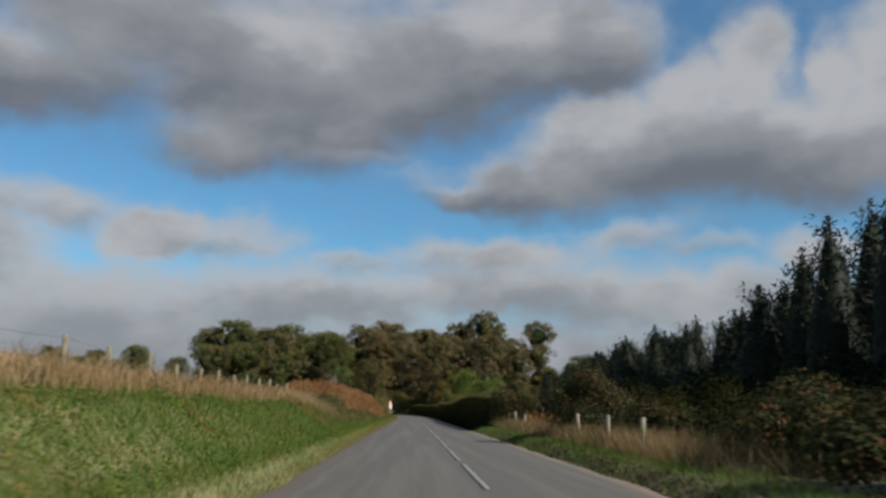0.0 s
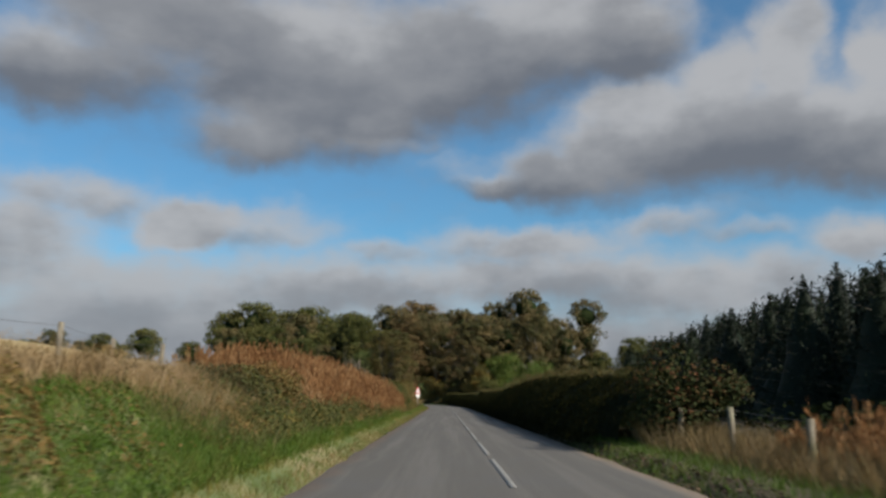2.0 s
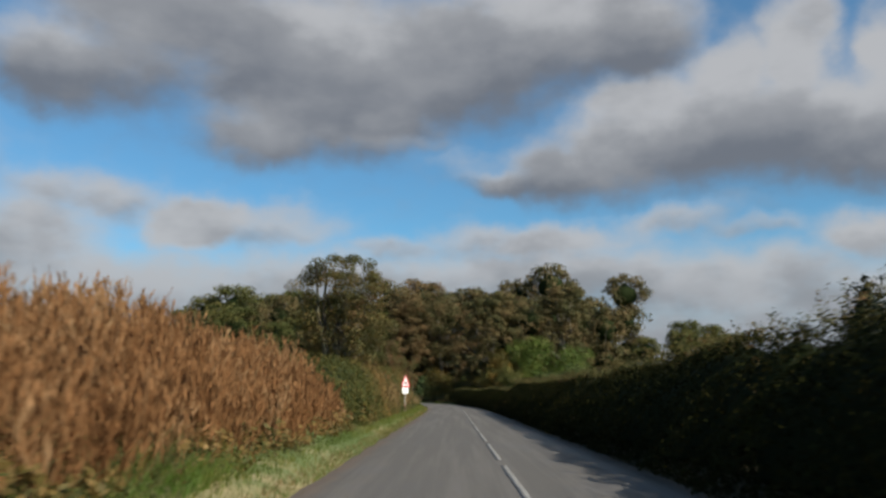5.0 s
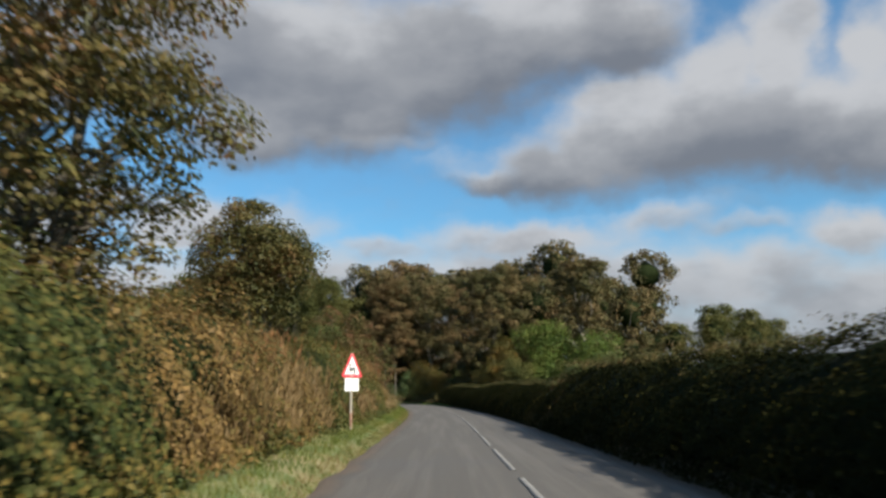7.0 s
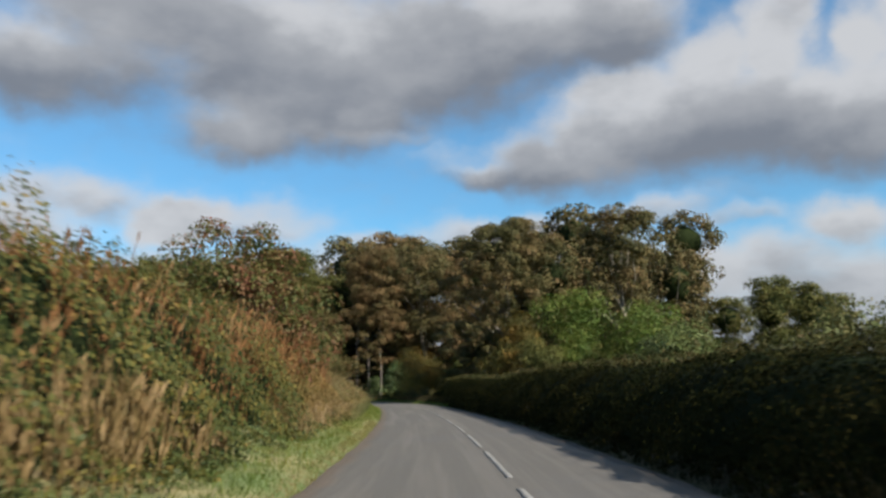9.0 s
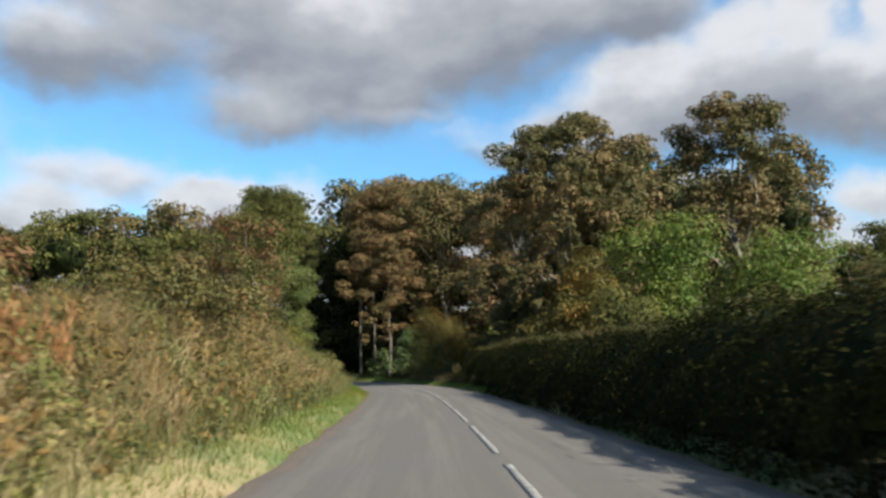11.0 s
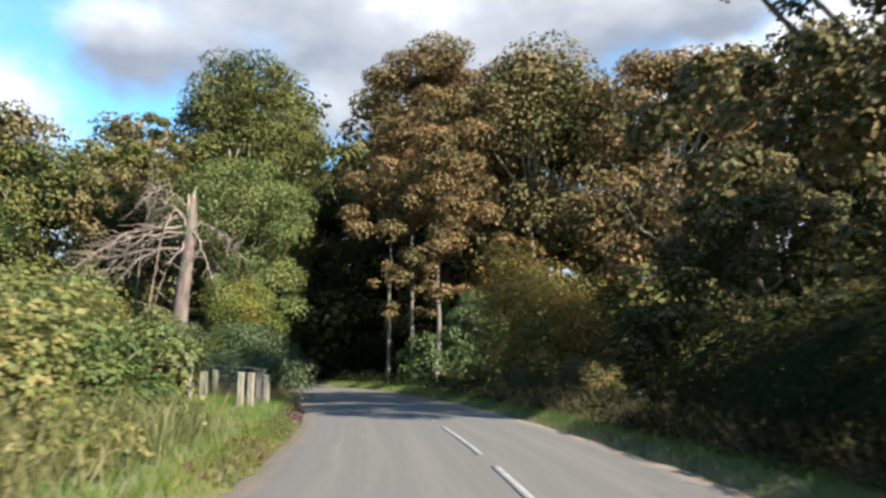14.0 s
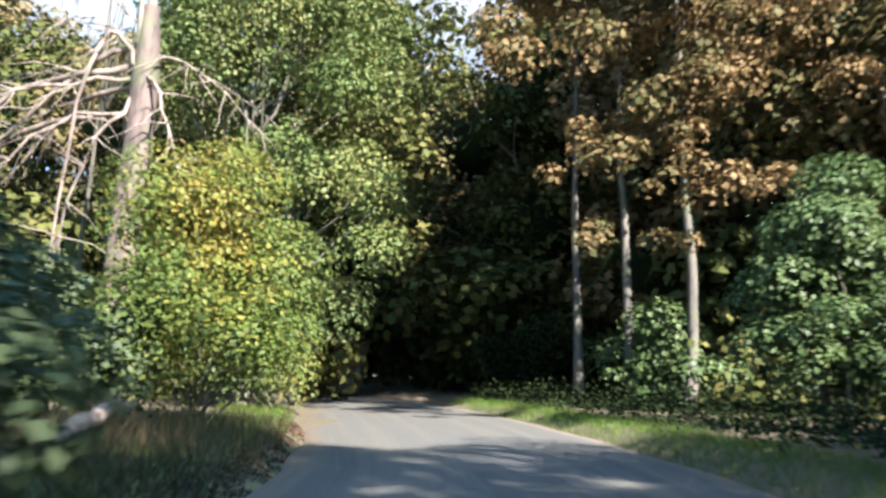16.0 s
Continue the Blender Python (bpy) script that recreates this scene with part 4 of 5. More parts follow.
stalk_patch("willowherb", (47, 75), (-4.5, -3.5), 1900, 0.95, "willowherb", "rust-coloured dead stalks down the bank face", 13, 0.17)
leaf_cover("nettle_growth", (36, 80), (-5.6, -3.2), 20000, 0.55, 0.09, "rusty", "green and rust undergrowth beneath the stalks", clump=-0.2)
leaf_cover("nettle_growth", (36, 80), (-4.0, -3.15), 9000, 0.26, 0.06, "olive_bramble", "green nettles and brambles at the foot of the bank", clump=-0.1)

B = "dense roadside bramble and hedge growth with autumn leaves"
hedge_run("bramble_hedge", 73.5, 84, -3.7, -6.6, [(73, 1.85), (77, 2.0), (84, 2.3)], "mixed_bramble", B, 1900, 0.075, 0.3, ragged=0.25, foot=0.4, shoots=6)
hedge_run("rusty_hedge", 83.5, 93, -3.8, -6.6, [(83, 2.3), (90, 2.35), (93, 2.2)], "rusty", "hedge of browning bramble and rose leaves", 1600, 0.075, 0.3, ragged=0.25, foot=0.45, shoots=6)
hedge_run("rusty_hedge", 92, 99, -4.1, -6.4, [(92, 2.2), (95, 2.0), (99, 2.2)], "rusty", "brown fading hedge growth with dry grass", 1500, 0.075, 0.3, ragged=0.25, foot=0.5, shoots=6)
hedge_run("golden_hedge", 98, 111, -4.15, -6.4, [(98, 2.3), (103, 2.7), (111, 2.8)], "mixed_bramble", "hedge of green and yellowing bramble leaves behind the sign", 1500, 0.072, 0.3, ragged=0.25, foot=0.5, shoots=6)
hedge_run("mixed_hedge", 110, 120, -4.2, -6.6, [(110, 2.7), (116, 2.8), (120, 2.6)], "mixed_bramble", "green and brown hedge of brambles and dying stalks", 1500, 0.075, 0.3, ragged=0.25, foot=0.6, shoots=9)
hedge_run("rusty_hedge", 119, 130, -4.4, -6.6, [(119, 2.4), (126, 2.3), (130, 1.9)], "rusty", "rust and green hedge of dying stalks and brambles", 1500, 0.075, 0.3, ragged=0.25, foot=0.6, shoots=9)
stalk_patch("willowherb", (101, 133), (-6.6, -4.4), 3400, 1.85, "willowherb", "rust-coloured dead willowherb stalks in the hedge", 14)
stalk_patch("brown_grass", (86, 97.8), (-4.8, -3.6), 1500, 1.15, "rusty_straw", "brown flattened tall grass beside the sign", 14, 0.16)
stalk_patch("willowherb", (86, 98.5), (-5.4, -4.2), 700, 1.5, "willowherb", "rust-brown dead stalks beside the sign", 13, 0.16)
stalk_patch("brown_grass", (103, 112), (-4.4, -3.6), 250, 0.9, "rusty_straw", "brown tall grass under the hedge", 14, 0.2)
leaf_cover("hedge_foot_growth", (78, 130), (-4.2, -3.3), 17000, 0.36, 0.07, "mixed_bramble", "low brambles and weeds at the hedge foot", clump=-0.1)

# open bank of fading grass
leaf_cover("bank_bracken", (124, 150), (-7.0, -3.3), 14000, 0.75, 0.12, "rusty", "dying rust-brown bracken over the grassy bank", clump=0.05)
leaf_cover("bank_bramble", (126, 170), (-7.2, -3.25), 64000, 0.62, 0.075, "pale_bramble", "low brambles over the grassy bank", clump=0.05)
leaf_cover("bank_bramble", (128, 168), (-7.2, -3.7), 20000, 0.65, 0.10, "bramble_gold", "yellowing brambles over the grassy bank", clump=0.0)
herb_patch("fading_grass", (128, 170), (-8.0, -3.2), 22000, 0.62, 0.014, 0.9, "olive_grass", "tall fading olive and straw grass on the bank")
herb_patch("fading_grass", (118, 152), (-6.6, -3.5), 17000, 0.72, 0.014, 1.4, "straw", "pale dry grass leaning over the bank", clump=-0.1)

# hedgerow trees on the bank
HT = "hedgerow hawthorn tree with thinning olive and brown leaves"
broadleaf("hawthorn_tree", -5.2, 85.0, 6.9, [(0.1, 0, 5.0, 1.8, 1.9, 0.9), (0.1, 0, 4.3, 2.4, 2.2, 0.9), (0.1, 0, 3.4, 2.2, 2.1, 1.1), (0, 0.2, 2.8, 1.9, 2.1, 1.1), (-0.2, 0.2, 2.0, 1.5, 2.0, 1.1), (-0.5, 0.3, 1.4, 1.3, 1.9, 1.1)], "hawthorn", HT, trunk=0.15, masses=180, total=39000,
          size=0.07, bark=TWIG, limbs=40, fork=0.25, mass_size=0.2, stems=3, full=0.78, limb_thick=0.34, crooked=0.34)
broadleaf("hawthorn_tree", -6.3, 99.9, 6.0, [(0, 0, 4.9, 1.0, 1.2, 0.9), (0, 0, 3.9, 1.85, 2.0, 1.1), (-0.1, 0, 3.7, 1.0, 1.2, 0.9), (-0.3, 0, 2.8, 1.45, 1.8, 1.1), (-0.6, 0, 1.6, 1.1, 1.5, 1.1)], "hawthorn", "rounded olive-green hawthorn tree in the hedge", trunk=0.13, masses=190, total=46000, size=0.08,
          bark=TWIG, limbs=18, mass_size=0.27, stems=2, full=0.95)
broadleaf("hawthorn_tree", -6.7, 124.0, 5.6, [(0, 0, 3.5, 1.9, 1.9, 1.5), (0.2, 0, 2.3, 2.5, 2.4, 1.5), (0.6, 0, 1.3, 2.6, 2.5, 1.1)], "hawthorn_red", "green and reddening hawthorn tree in the hedge", trunk=0.12, masses=70, total=20000, size=0.10,
          bark=TWIG, limbs=14, mass_size=0.28, stems=2, full=0.9)
shrub("hawthorn_bush", -6.8, 140.2, 1.6, 1.25, "hawthorn", "olive and brown hawthorn bush on the bank", 9000, 0.075, masses=34)
broadleaf("hawthorn_tree", -7.8, 148.9, 4.6, [(0, 0, 2.7, 1.4, 1.4, 1.1), (0.1, 0, 1.8, 1.4, 1.4, 1.2), (0, 0, 0.9, 1.3, 1.3, 0.9)], "hawthorn_red", "small reddening hawthorn tree on the bank", trunk=0.07, masses=70, total=13000, size=0.07, bark=TWIG, limbs=16, mass_size=0.3, stems=2, full=0.9)

shrub("hawthorn_bush", -9.6, 153.5, 2.0, 2.6, "hawthorn", "olive hawthorn bush behind the bank", 9000, 0.1)
shrub("hawthorn_bush", -9.2, 136.0, 1.8, 1.9, "hawthorn_red", "reddening hawthorn bush behind the bank", 8000, 0.1)

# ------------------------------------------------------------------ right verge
# grass below the hedge takes the dark hedge tone, which paints in its shade
V2 = "grass verge below the hedge, coloured dark for shade"
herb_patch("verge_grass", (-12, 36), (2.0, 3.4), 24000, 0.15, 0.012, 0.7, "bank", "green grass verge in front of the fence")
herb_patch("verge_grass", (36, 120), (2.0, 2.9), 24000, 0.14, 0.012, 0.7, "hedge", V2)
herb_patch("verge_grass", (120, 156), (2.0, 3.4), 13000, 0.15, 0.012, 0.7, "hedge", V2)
herb_patch("verge_grass", (156, 182), (2.0, 2.75), 14000, 0.12, 0.010, 0.7, "bank", "short green grass along the shaded road edge")
# dun tone chosen low, as the colour of grass in shade
herb_patch("shade_grass", (156, 184), (2.6, 4.2), 7000, 0.5, 0.012, 0.9, "dun", "tall brown grass and weeds in the shade")
herb_patch("verge_grass", (182, 205), (2.0, 3.6), 12000, 0.17, 0.012, 0.7, "bank", "green grass verge below the ivy")
# weeds in near-black tones: the gloom under the trees is in their colour
leaf_cover("roadside_weeds", (186, 206), (2.9, 6.5), 9000, 0.6, 0.09, "dark", "weeds and ivy under the roadside trees, toned dark for shade")
leaf_cover("roadside_weeds", (158, 186), (2.5, 5.5), 12000, 0.4, 0.08, "hedge", "weeds and ivy under the roadside trees, toned dark for shade")
herb_patch("dry_grass", (3, 34), (2.9, 4.8), 8000, 0.5, 0.012, 0.8, "dun", "tall dry brown grass along the fence")
herb_patch("dry_grass", (6, 16), (2.9, 3.9), 3200, 0.5, 0.012, 0.8, "rusty_straw", "straw-coloured grass round the fence posts")
herb_patch("dry_grass", (20, 34), (3.0, 4.8), 5000, 0.5, 0.012, 0.8, "rusty_straw", "tall straw-coloured grass on the verge")
stalk_patch("dock_stalks", (25.0, 28.2), (3.8, 5.6), 300, 1.15, "willowherb", "rust-coloured dead dock stalks beside the hedge", 16)
stock_fence(8.6, 15, 3.3, 2.9, 0.72, "short weathered wooden posts with sagging wire", wires=2)
stock_fence(26.3, 35.2, 3.6, 2.85, 0.75, "short weathered posts among tall grass", wires=2)
# near-black leaves cover the pale ground to paint in the spruces' shade
leaf_cover("low_undergrowth", (-6, 34), (5.0, 11.5), 24000, 0.9, 0.12, "dark", "low brambles before the spruces, coloured near black for shade", bump=0.5)
RB = "dark bramble bush with reddening leaves behind the fence"
# bushes in the hedge tone carry the spruces' shade in their colour
for x, y, r, h, kind in ((4.9, -2.2, 1.3, 1.0, "berry_bramble"), (4.4, 1.4, 1.2, 1.1, "berry_bramble"), (4.7, 4.4, 1.3, 1.15, "berry_bramble"), (5.7, 6.8, 1.6, 1.35, "berry_bramble"), 
                         (5.2, 13.6, 1.1, 1.1, "berry_bramble"), (6.4, 10.5, 1.4, 1.3, "hedge"), (7.4, 14.2, 1.5, 1.5, "hedge"), (6.2, 19.4, 1.5, 1.4, "hedge"), (7.2, 24.0, 1.5, 1.3, "hedge"), (7.4, 29.0, 1.5, 1.4, "hedge")):
    shrub("bramble_bush", x, y, r, h, kind, RB, 13000, 0.056, "fence brambles", masses=34)
shrub("rose_bush", 4.15, 17.9, 1.4, 1.9, "rose", "dark green rose bush with scattered red leaves beside the fence", 26000, 0.055, masses=60)

# plantation edge: two rows, the front one set back behind rough grass
# the rows run on unseen behind the camera for the shade they cast
for row, (rx, tall) in enumerate(((14.6, 5.7), (17.2, 6.5))):
    for y in np.arange(-16 + row * 0.9, 84, 2.35):
        x = rx + RNG.normal(0, 0.45) + 0.6 * math.sin(y * 0.21)
        h = tall * RNG.uniform(0.84, 1.06) * float(np.interp(y, [-16, 12, 22, 27, 33, 45, 60, 84], [1.2, 1.22, 1.26, 1.14, 0.98, 1.06, 1.02, 0.9]))
        spruce(x, y + RNG.normal(0, 0.3), h, 2.3 + 0.1 * h)
# bushes in the near-black tone, for the black interior of the plantation
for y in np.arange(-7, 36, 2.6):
    shrub("undergrowth_bush", 11.6 + 0.7 * math.sin(y * 1.3), y, 1.8, 2.1 + 0.3 * math.sin(y * 0.8), "dark", "bush below the spruces, coloured near black for shade", 2600, 0.14)

HL = "dense clipped hawthorn hedge, coloured dark for its shaded face, olive top"
# stretches past 156 are assumed, set back to shade the verge
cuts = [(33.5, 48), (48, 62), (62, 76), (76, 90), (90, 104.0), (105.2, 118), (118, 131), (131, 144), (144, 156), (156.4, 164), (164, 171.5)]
# dark leaf tone carries the shade of the roadside face; top shoots are lighter
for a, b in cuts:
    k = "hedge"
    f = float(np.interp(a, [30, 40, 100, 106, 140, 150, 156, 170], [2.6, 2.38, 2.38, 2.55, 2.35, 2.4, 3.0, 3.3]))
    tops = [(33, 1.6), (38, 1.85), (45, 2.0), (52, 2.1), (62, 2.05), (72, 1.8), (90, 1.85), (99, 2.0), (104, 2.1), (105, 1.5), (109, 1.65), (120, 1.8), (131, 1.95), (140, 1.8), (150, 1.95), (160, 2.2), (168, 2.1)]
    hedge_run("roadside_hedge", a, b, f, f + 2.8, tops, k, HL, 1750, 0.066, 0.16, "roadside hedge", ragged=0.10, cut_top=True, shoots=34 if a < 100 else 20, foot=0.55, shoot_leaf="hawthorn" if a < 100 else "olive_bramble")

# growth at the hedge ends and in the field opening
shrub("hawthorn_bush", 4.2, 33.2, 1.4, 1.6, "berry_bramble", "dark olive bramble bush ending the hedge", 8000, 0.075)
shrub("rose_bush", 3.5, 105.2, 0.9, 1.5, "hawthorn_red", "olive rose bush with red leaves at the hedge gap", 5000, 0.07)
shrub("bramble_bush", 4.6, 104.9, 1.0, 1.6, "olive_bramble", "olive bramble bush in the hedge gap", 5000, 0.075)
herb_patch("dry_grass", (101, 108), (2.1, 3.6), 2500, 0.45, 0.012, 0.9, "dun", "brown tall grass at the hedge gap")
herb_patch("dry_grass", (181, 193), (-5.4, -2.7), 6000, 0.45, 0.012, 1.0, "dun", "dry brown grass leaning over the road edge")
leaf_cover("fallen_leaves", (-12, 36), (1.95, 2.5), 9000, 0.07, 0.05, "litter_shade", "dark brown soil and fallen leaves along the road edge")
leaf_cover("fallen_leaves", (166, 200), (-3.0, -2.15), 17000, 0.06, 0.05, "litter_shade", "red-brown fallen leaves and soil along the road edge")
# leaves in the dark hedge tone laid over the pale verge as shade
leaf_cover("verge_ivy", (36, 142), (2.12, 2.9), 18000, 0.12, 0.06, "hedge", "ivy and weeds creeping below the hedge, toned dark for shade")

# ------------------------------------------------------------------ bushes and trees behind the far hedge
shrub("elder_bush", 10.3, 171.5, 3.0, 9.0, "fresh_green", "tall fresh green elder behind the hedge", 20000, 0.17, masses=60)
shrub("elder_bush", 15.5, 168.5, 2.8, 8.0, "fresh_green", "tall green elder behind the hedge", 15000, 0.17, masses=50)
shrub("elder_bush", 5.4, 171.6, 1.8, 7.8, "olive_gold", "tall yellowing elder behind the hedge", 22000, 0.12, masses=50)
# next two elders are added to shade the verge at the bend
shrub("elder_bush", 7.7, 175.2, 2.2, 6.6, "dull_green", "tall olive elder added to shade the bend", 14000, 0.13, masses=50)
shrub("elder_bush", 6.9, 167.2, 1.9, 5.6, "dull_green", "olive elder added behind the hedge to shade the verge", 12000, 0.13, masses=44)
shrub("elder_bush", 13.8, 152.0, 2.0, 4.8, "ash", "green bush behind the hedge", 8000, 0.14, masses=40)
shrub("elder_bush", 9.5, 140.0, 1.6, 3.6, "green", "green bush behind the hedge", 6000, 0.12, masses=30)
shrub("elder_bush", 8.6, 133.0, 1.5, 3.4, "ash", "green bush behind the hedge", 6000, 0.12, masses=30)
shrub("elder_bush", 11.5, 125.0, 1.8, 3.6, "green", "green bush beyond the hedge", 6000, 0.12, masses=30)
shrub("yellow_bush", -3.0, 188.2, 2.35, 5.3, "olive_gold", "orange and olive autumn bush at the roadside", 42000, 0.085, masses=90)
shrub("yellow_bush", 0.7, 187.2, 1.7, 3.0, "olive_bramble", "olive and gold bush at the roadside", 12000, 0.12, masses=45)
shrub("ivy_bush", -5.75, 195.2, 1.3, 4.1, "ivy", "glossy green holly and ivy bush by the road", 26000, 0.088, masses=46, flat=0.7)
shrub("ivy_bush", -8.6, 203.0, 1.6, 2.6, "ivy", "glossy green bush below the trees", 6000, 0.14, masses=30)
# these bushes take the dark hedge tone as shade in their colour
shrub("undergrowth_bush", 2.6, 161.5, 1.3, 1.5, "hedge", "green bush under the roadside trees, toned dark for shade", 6000, 0.08)
shrub("undergrowth_bush", 3.4, 165.8, 1.5, 1.8, "hedge", "green bush under the roadside trees, toned dark for shade", 6000, 0.08)
# two bushes added to cast shade on the verge
for bx, by in ((3.6, 173.6), (2.9, 176.6)):
    shrub("undergrowth_bush", bx, by, 1.5, 2.7, "hedge", "green bush under the roadside trees, toned dark for shade", 6000, 0.085)
for bx, by, br, bh in ((1.6, 172.8, 1.2, 1.1), (0.9, 178.0, 1.1, 1.0), (-1.6, 182.6, 1.1, 1.1), (-3.6, 185.6, 0.9, 0.9)):
    shrub("undergrowth_bush", bx, by, br, bh, "olive_bramble", "low olive bramble bush at the shaded road edge", 7000, 0.07)
shrub("undergrowth_bush", 3.6, 177.5, 1.8, 2.6, "green", "green undergrowth below the sycamore", 10000, 0.14)
shrub("undergrowth_bush", 3.4, 181.2, 1.6, 2.4, "sycamore", "olive undergrowth below the trees", 10000, 0.14)
# near-black leaf tone gives these the gloom of the wood
shrub("undergrowth_bush", -13.5, 210.5, 2.0, 3.0, "dark", "undergrowth in the wood, coloured near black for shade", 6000, 0.15)
shrub("undergrowth_bush", -27.0, 224.0, 3.0, 4.0, "dark", "undergrowth in the wood, coloured near black for shade", 6000, 0.2)
shrub("undergrowth_bush", -33.0, 231.0, 4.0, 5.0, "dark", "undergrowth in the wood, coloured near black for shade", 7000, 0.22)
shrub("undergrowth_bush", -44.0, 236.0, 4.0, 6.0, "dark", "undergrowth in the wood, coloured near black for shade", 7000, 0.22)

SY = "tall sycamore tree with olive and browning leaves"
# the first two crown masses are added to shade the road
broadleaf("sycamore_tree", 5.0, 175.5, 16.5, [(0.0, -5.5, 9.2, 3.2, 2.8, 2.2), (-1.0, -4.0, 11.5, 3.2, 3.0, 2.2), (0.6, 0, 13.2, 4.8, 4.2, 3.3), (0.4, 0, 12.0, 3.0, 3.0, 2.4), (-3.8, -1, 9.6, 3.4, 3.0, 2.8), (-4.2, -1.8, 5.2, 2.4, 2.4, 2.2), (0.6, 0, 9.6, 3.2, 3.0, 3.0), (3.6, 0, 8.6, 3.2, 3.2, 2.4), (-1.0, -2, 6.0, 3.0, 2.4, 2.4), (-1.4, -2.2, 3.4, 2.4, 1.8, 2.2)], "sycamore", SY, trunk=0.42, masses=240,
          total=64000, size=0.165, limbs=14, bark=SHADED_BARK, mass_size=0.2)
broadleaf("sycamore_tree", 15.8, 175.0, 16.5, [(0, 0, 14.0, 3.8, 3.6, 3.4), (-0.8, 0, 9.0, 3.8, 3.4, 3.0), (1, 0, 5.2, 3.4, 3.2, 2.6)], "sycamore", SY, trunk=0.36, masses=150, total=30000, size=0.2, limbs=12, mass_size=0.21)
broadleaf("sycamore_tree", 3.6, 199.0, 15.0, [(0, 0, 12.5, 4.2, 4.0, 4.2), (-1.2, -1.2, 7.4, 3.8, 3.4, 3.6), (-1.0, -1.0, 4.0, 3.2, 3.0, 2.4)], "brown", "browning sycamore tree leaning over the verge", trunk=0.34, masses=90, total=30000, size=0.18, limbs=18, mass_size=0.27)
broadleaf("chestnut_tree", -8.3, 200.0, 16.4, [(0, 0, 14.2, 3.6, 3.6, 3.9), (-0.2, -0.5, 10.4, 3.9, 3.3, 3.4), (-0.8, -1.8, 7.6, 3.1, 2.4, 2.5), (2.2, -1, 7.4, 2.6, 2.3, 2.4), (-0.6, -2.8, 4.8, 2.2, 1.7, 1.8), (0.7, -2.6, 5.1, 2.2, 1.7, 1.8), (-0.3, -3.1, 3.9, 1.9, 1.5, 1.4)], "brown", "tall tree with rust-brown autumn leaves over slim trunks", trunk=0.15,
          masses=190, total=60000, size=0.14, limbs=4, bark=SHADED_BARK, mass_size=0.21, fork=0.8, stem_at=[(-2.7, 4.8), (-1.1, 3.0), (0.3, 1.3)], limb_thick=0.25)
broadleaf("sycamore_tree", 4.6, 187.4, 10.0, [(0, 0, 6.4, 2.8, 2.7, 2.2), (-0.8, -0.6, 5.0, 2.8, 2.6, 2.2), (-1.8, -1.0, 3.4, 2.4, 2.2, 1.9), (-2.2, -1.2, 1.6, 2.0, 1.8, 1.5)], "sycamore", "olive and brown sycamore tree close to the road", trunk=0.26, masses=130, total=34000, size=0.15, limbs=16, mass_size=0.24)
broadleaf("sycamore_tree", -2.6, 203.0, 17.5, [(0, 0, 14.0, 4.4, 4.2, 4.6), (0, 0, 7.5, 4.2, 4.0, 3.8)], "sycamore", SY, trunk=0.36, masses=80, total=20000, size=0.22, limbs=12)
broadleaf("lime_tree", -19.4, 203.0, 17.3, [(0.4, 0, 12.2, 4.6, 4.2, 3.4), (0, 0, 14.4, 4.2, 4.0, 4.4), (-0.5, 0, 9.2, 4.4, 4.2, 3.6), (1.6, -1, 6.0, 3.4, 3.2, 2.8)], "dull_green", "tall deep green tree with dense leafy masses", trunk=0.4, masses=210, total=54000, size=0.15, limbs=12, mass_size=0.21)
broadleaf("ash_tree", -18.2, 198.6, 11.8, [(0.6, 0, 8.0, 3.4, 3.2, 3.2), (1.4, -0.4, 4.6, 2.6, 2.4, 2.2)], "ash", "light green ash tree with pale branches", trunk=0.16, masses=120, total=46000, size=0.10, limbs=24, bark=PALE_BARK, mass_size=0.26)
shrub("yellow_bush", -14.9, 191.7, 1.6, 4.4, "yellow_green", "bright yellow-green autumn bush at the road edge", 38000, 0.072, masses=70)
shrub("holly_bush", -11.5, 182.7, 1.45, 2.2, "holly", "dark green rounded bush beside the verge", 26000, 0.07, masses=50, stems=3)
shrub("hazel_bush", -16.4, 190.3, 1.3, 2.6, "holly", "dark green bush below the dead pine", 12000, 0.08, masses=40)
shrub("hazel_bush", -17.0, 187.4, 1.8, 2.8, "green", "green bush behind the fence", 10000, 0.11)
shrub("hazel_bush", -20.6, 190.4, 2.0, 3.4, "mixed_bramble", "green and yellow bush behind the fence", 20000, 0.08, masses=44)
shrub("hazel_bush", -23.5, 194.0, 2.4, 4.8, "ash", "green bush behind the fence", 9000, 0.13)
shrub("hazel_bush", -17.6, 199.0, 2.2, 4.2, "green", "green bush at the foot of the trees", 9000, 0.13)
shrub("hazel_bush", -28.5, 196.0, 3.0, 6.0, "ash", "green bush at the field edge", 8000, 0.14)
shrub("hazel_bush", -33.5, 193.0, 2.8, 4.6, "ash", "light green bush at the field edge", 8000, 0.14)
shrub("bramble_bush", -10.4, 172.3, 0.85, 1.3, "bramble", "green bramble bush beside the field gate", 9000, 0.08)
shrub("bramble_bush", -9.4, 169.4, 1.35, 1.4, "bramble", "green bramble bush beside the field gate", 11000, 0.09)
shrub("bramble_bush", -9.0, 165.4, 1.5, 1.2, "pale_bramble", "green and yellow bramble bush on the bank end", 17000, 0.06)
shrub("bramble_bush", -8.0, 162.0, 1.3, 1.0, "pale_bramble", "green bramble bush on the bank end", 14000, 0.06)

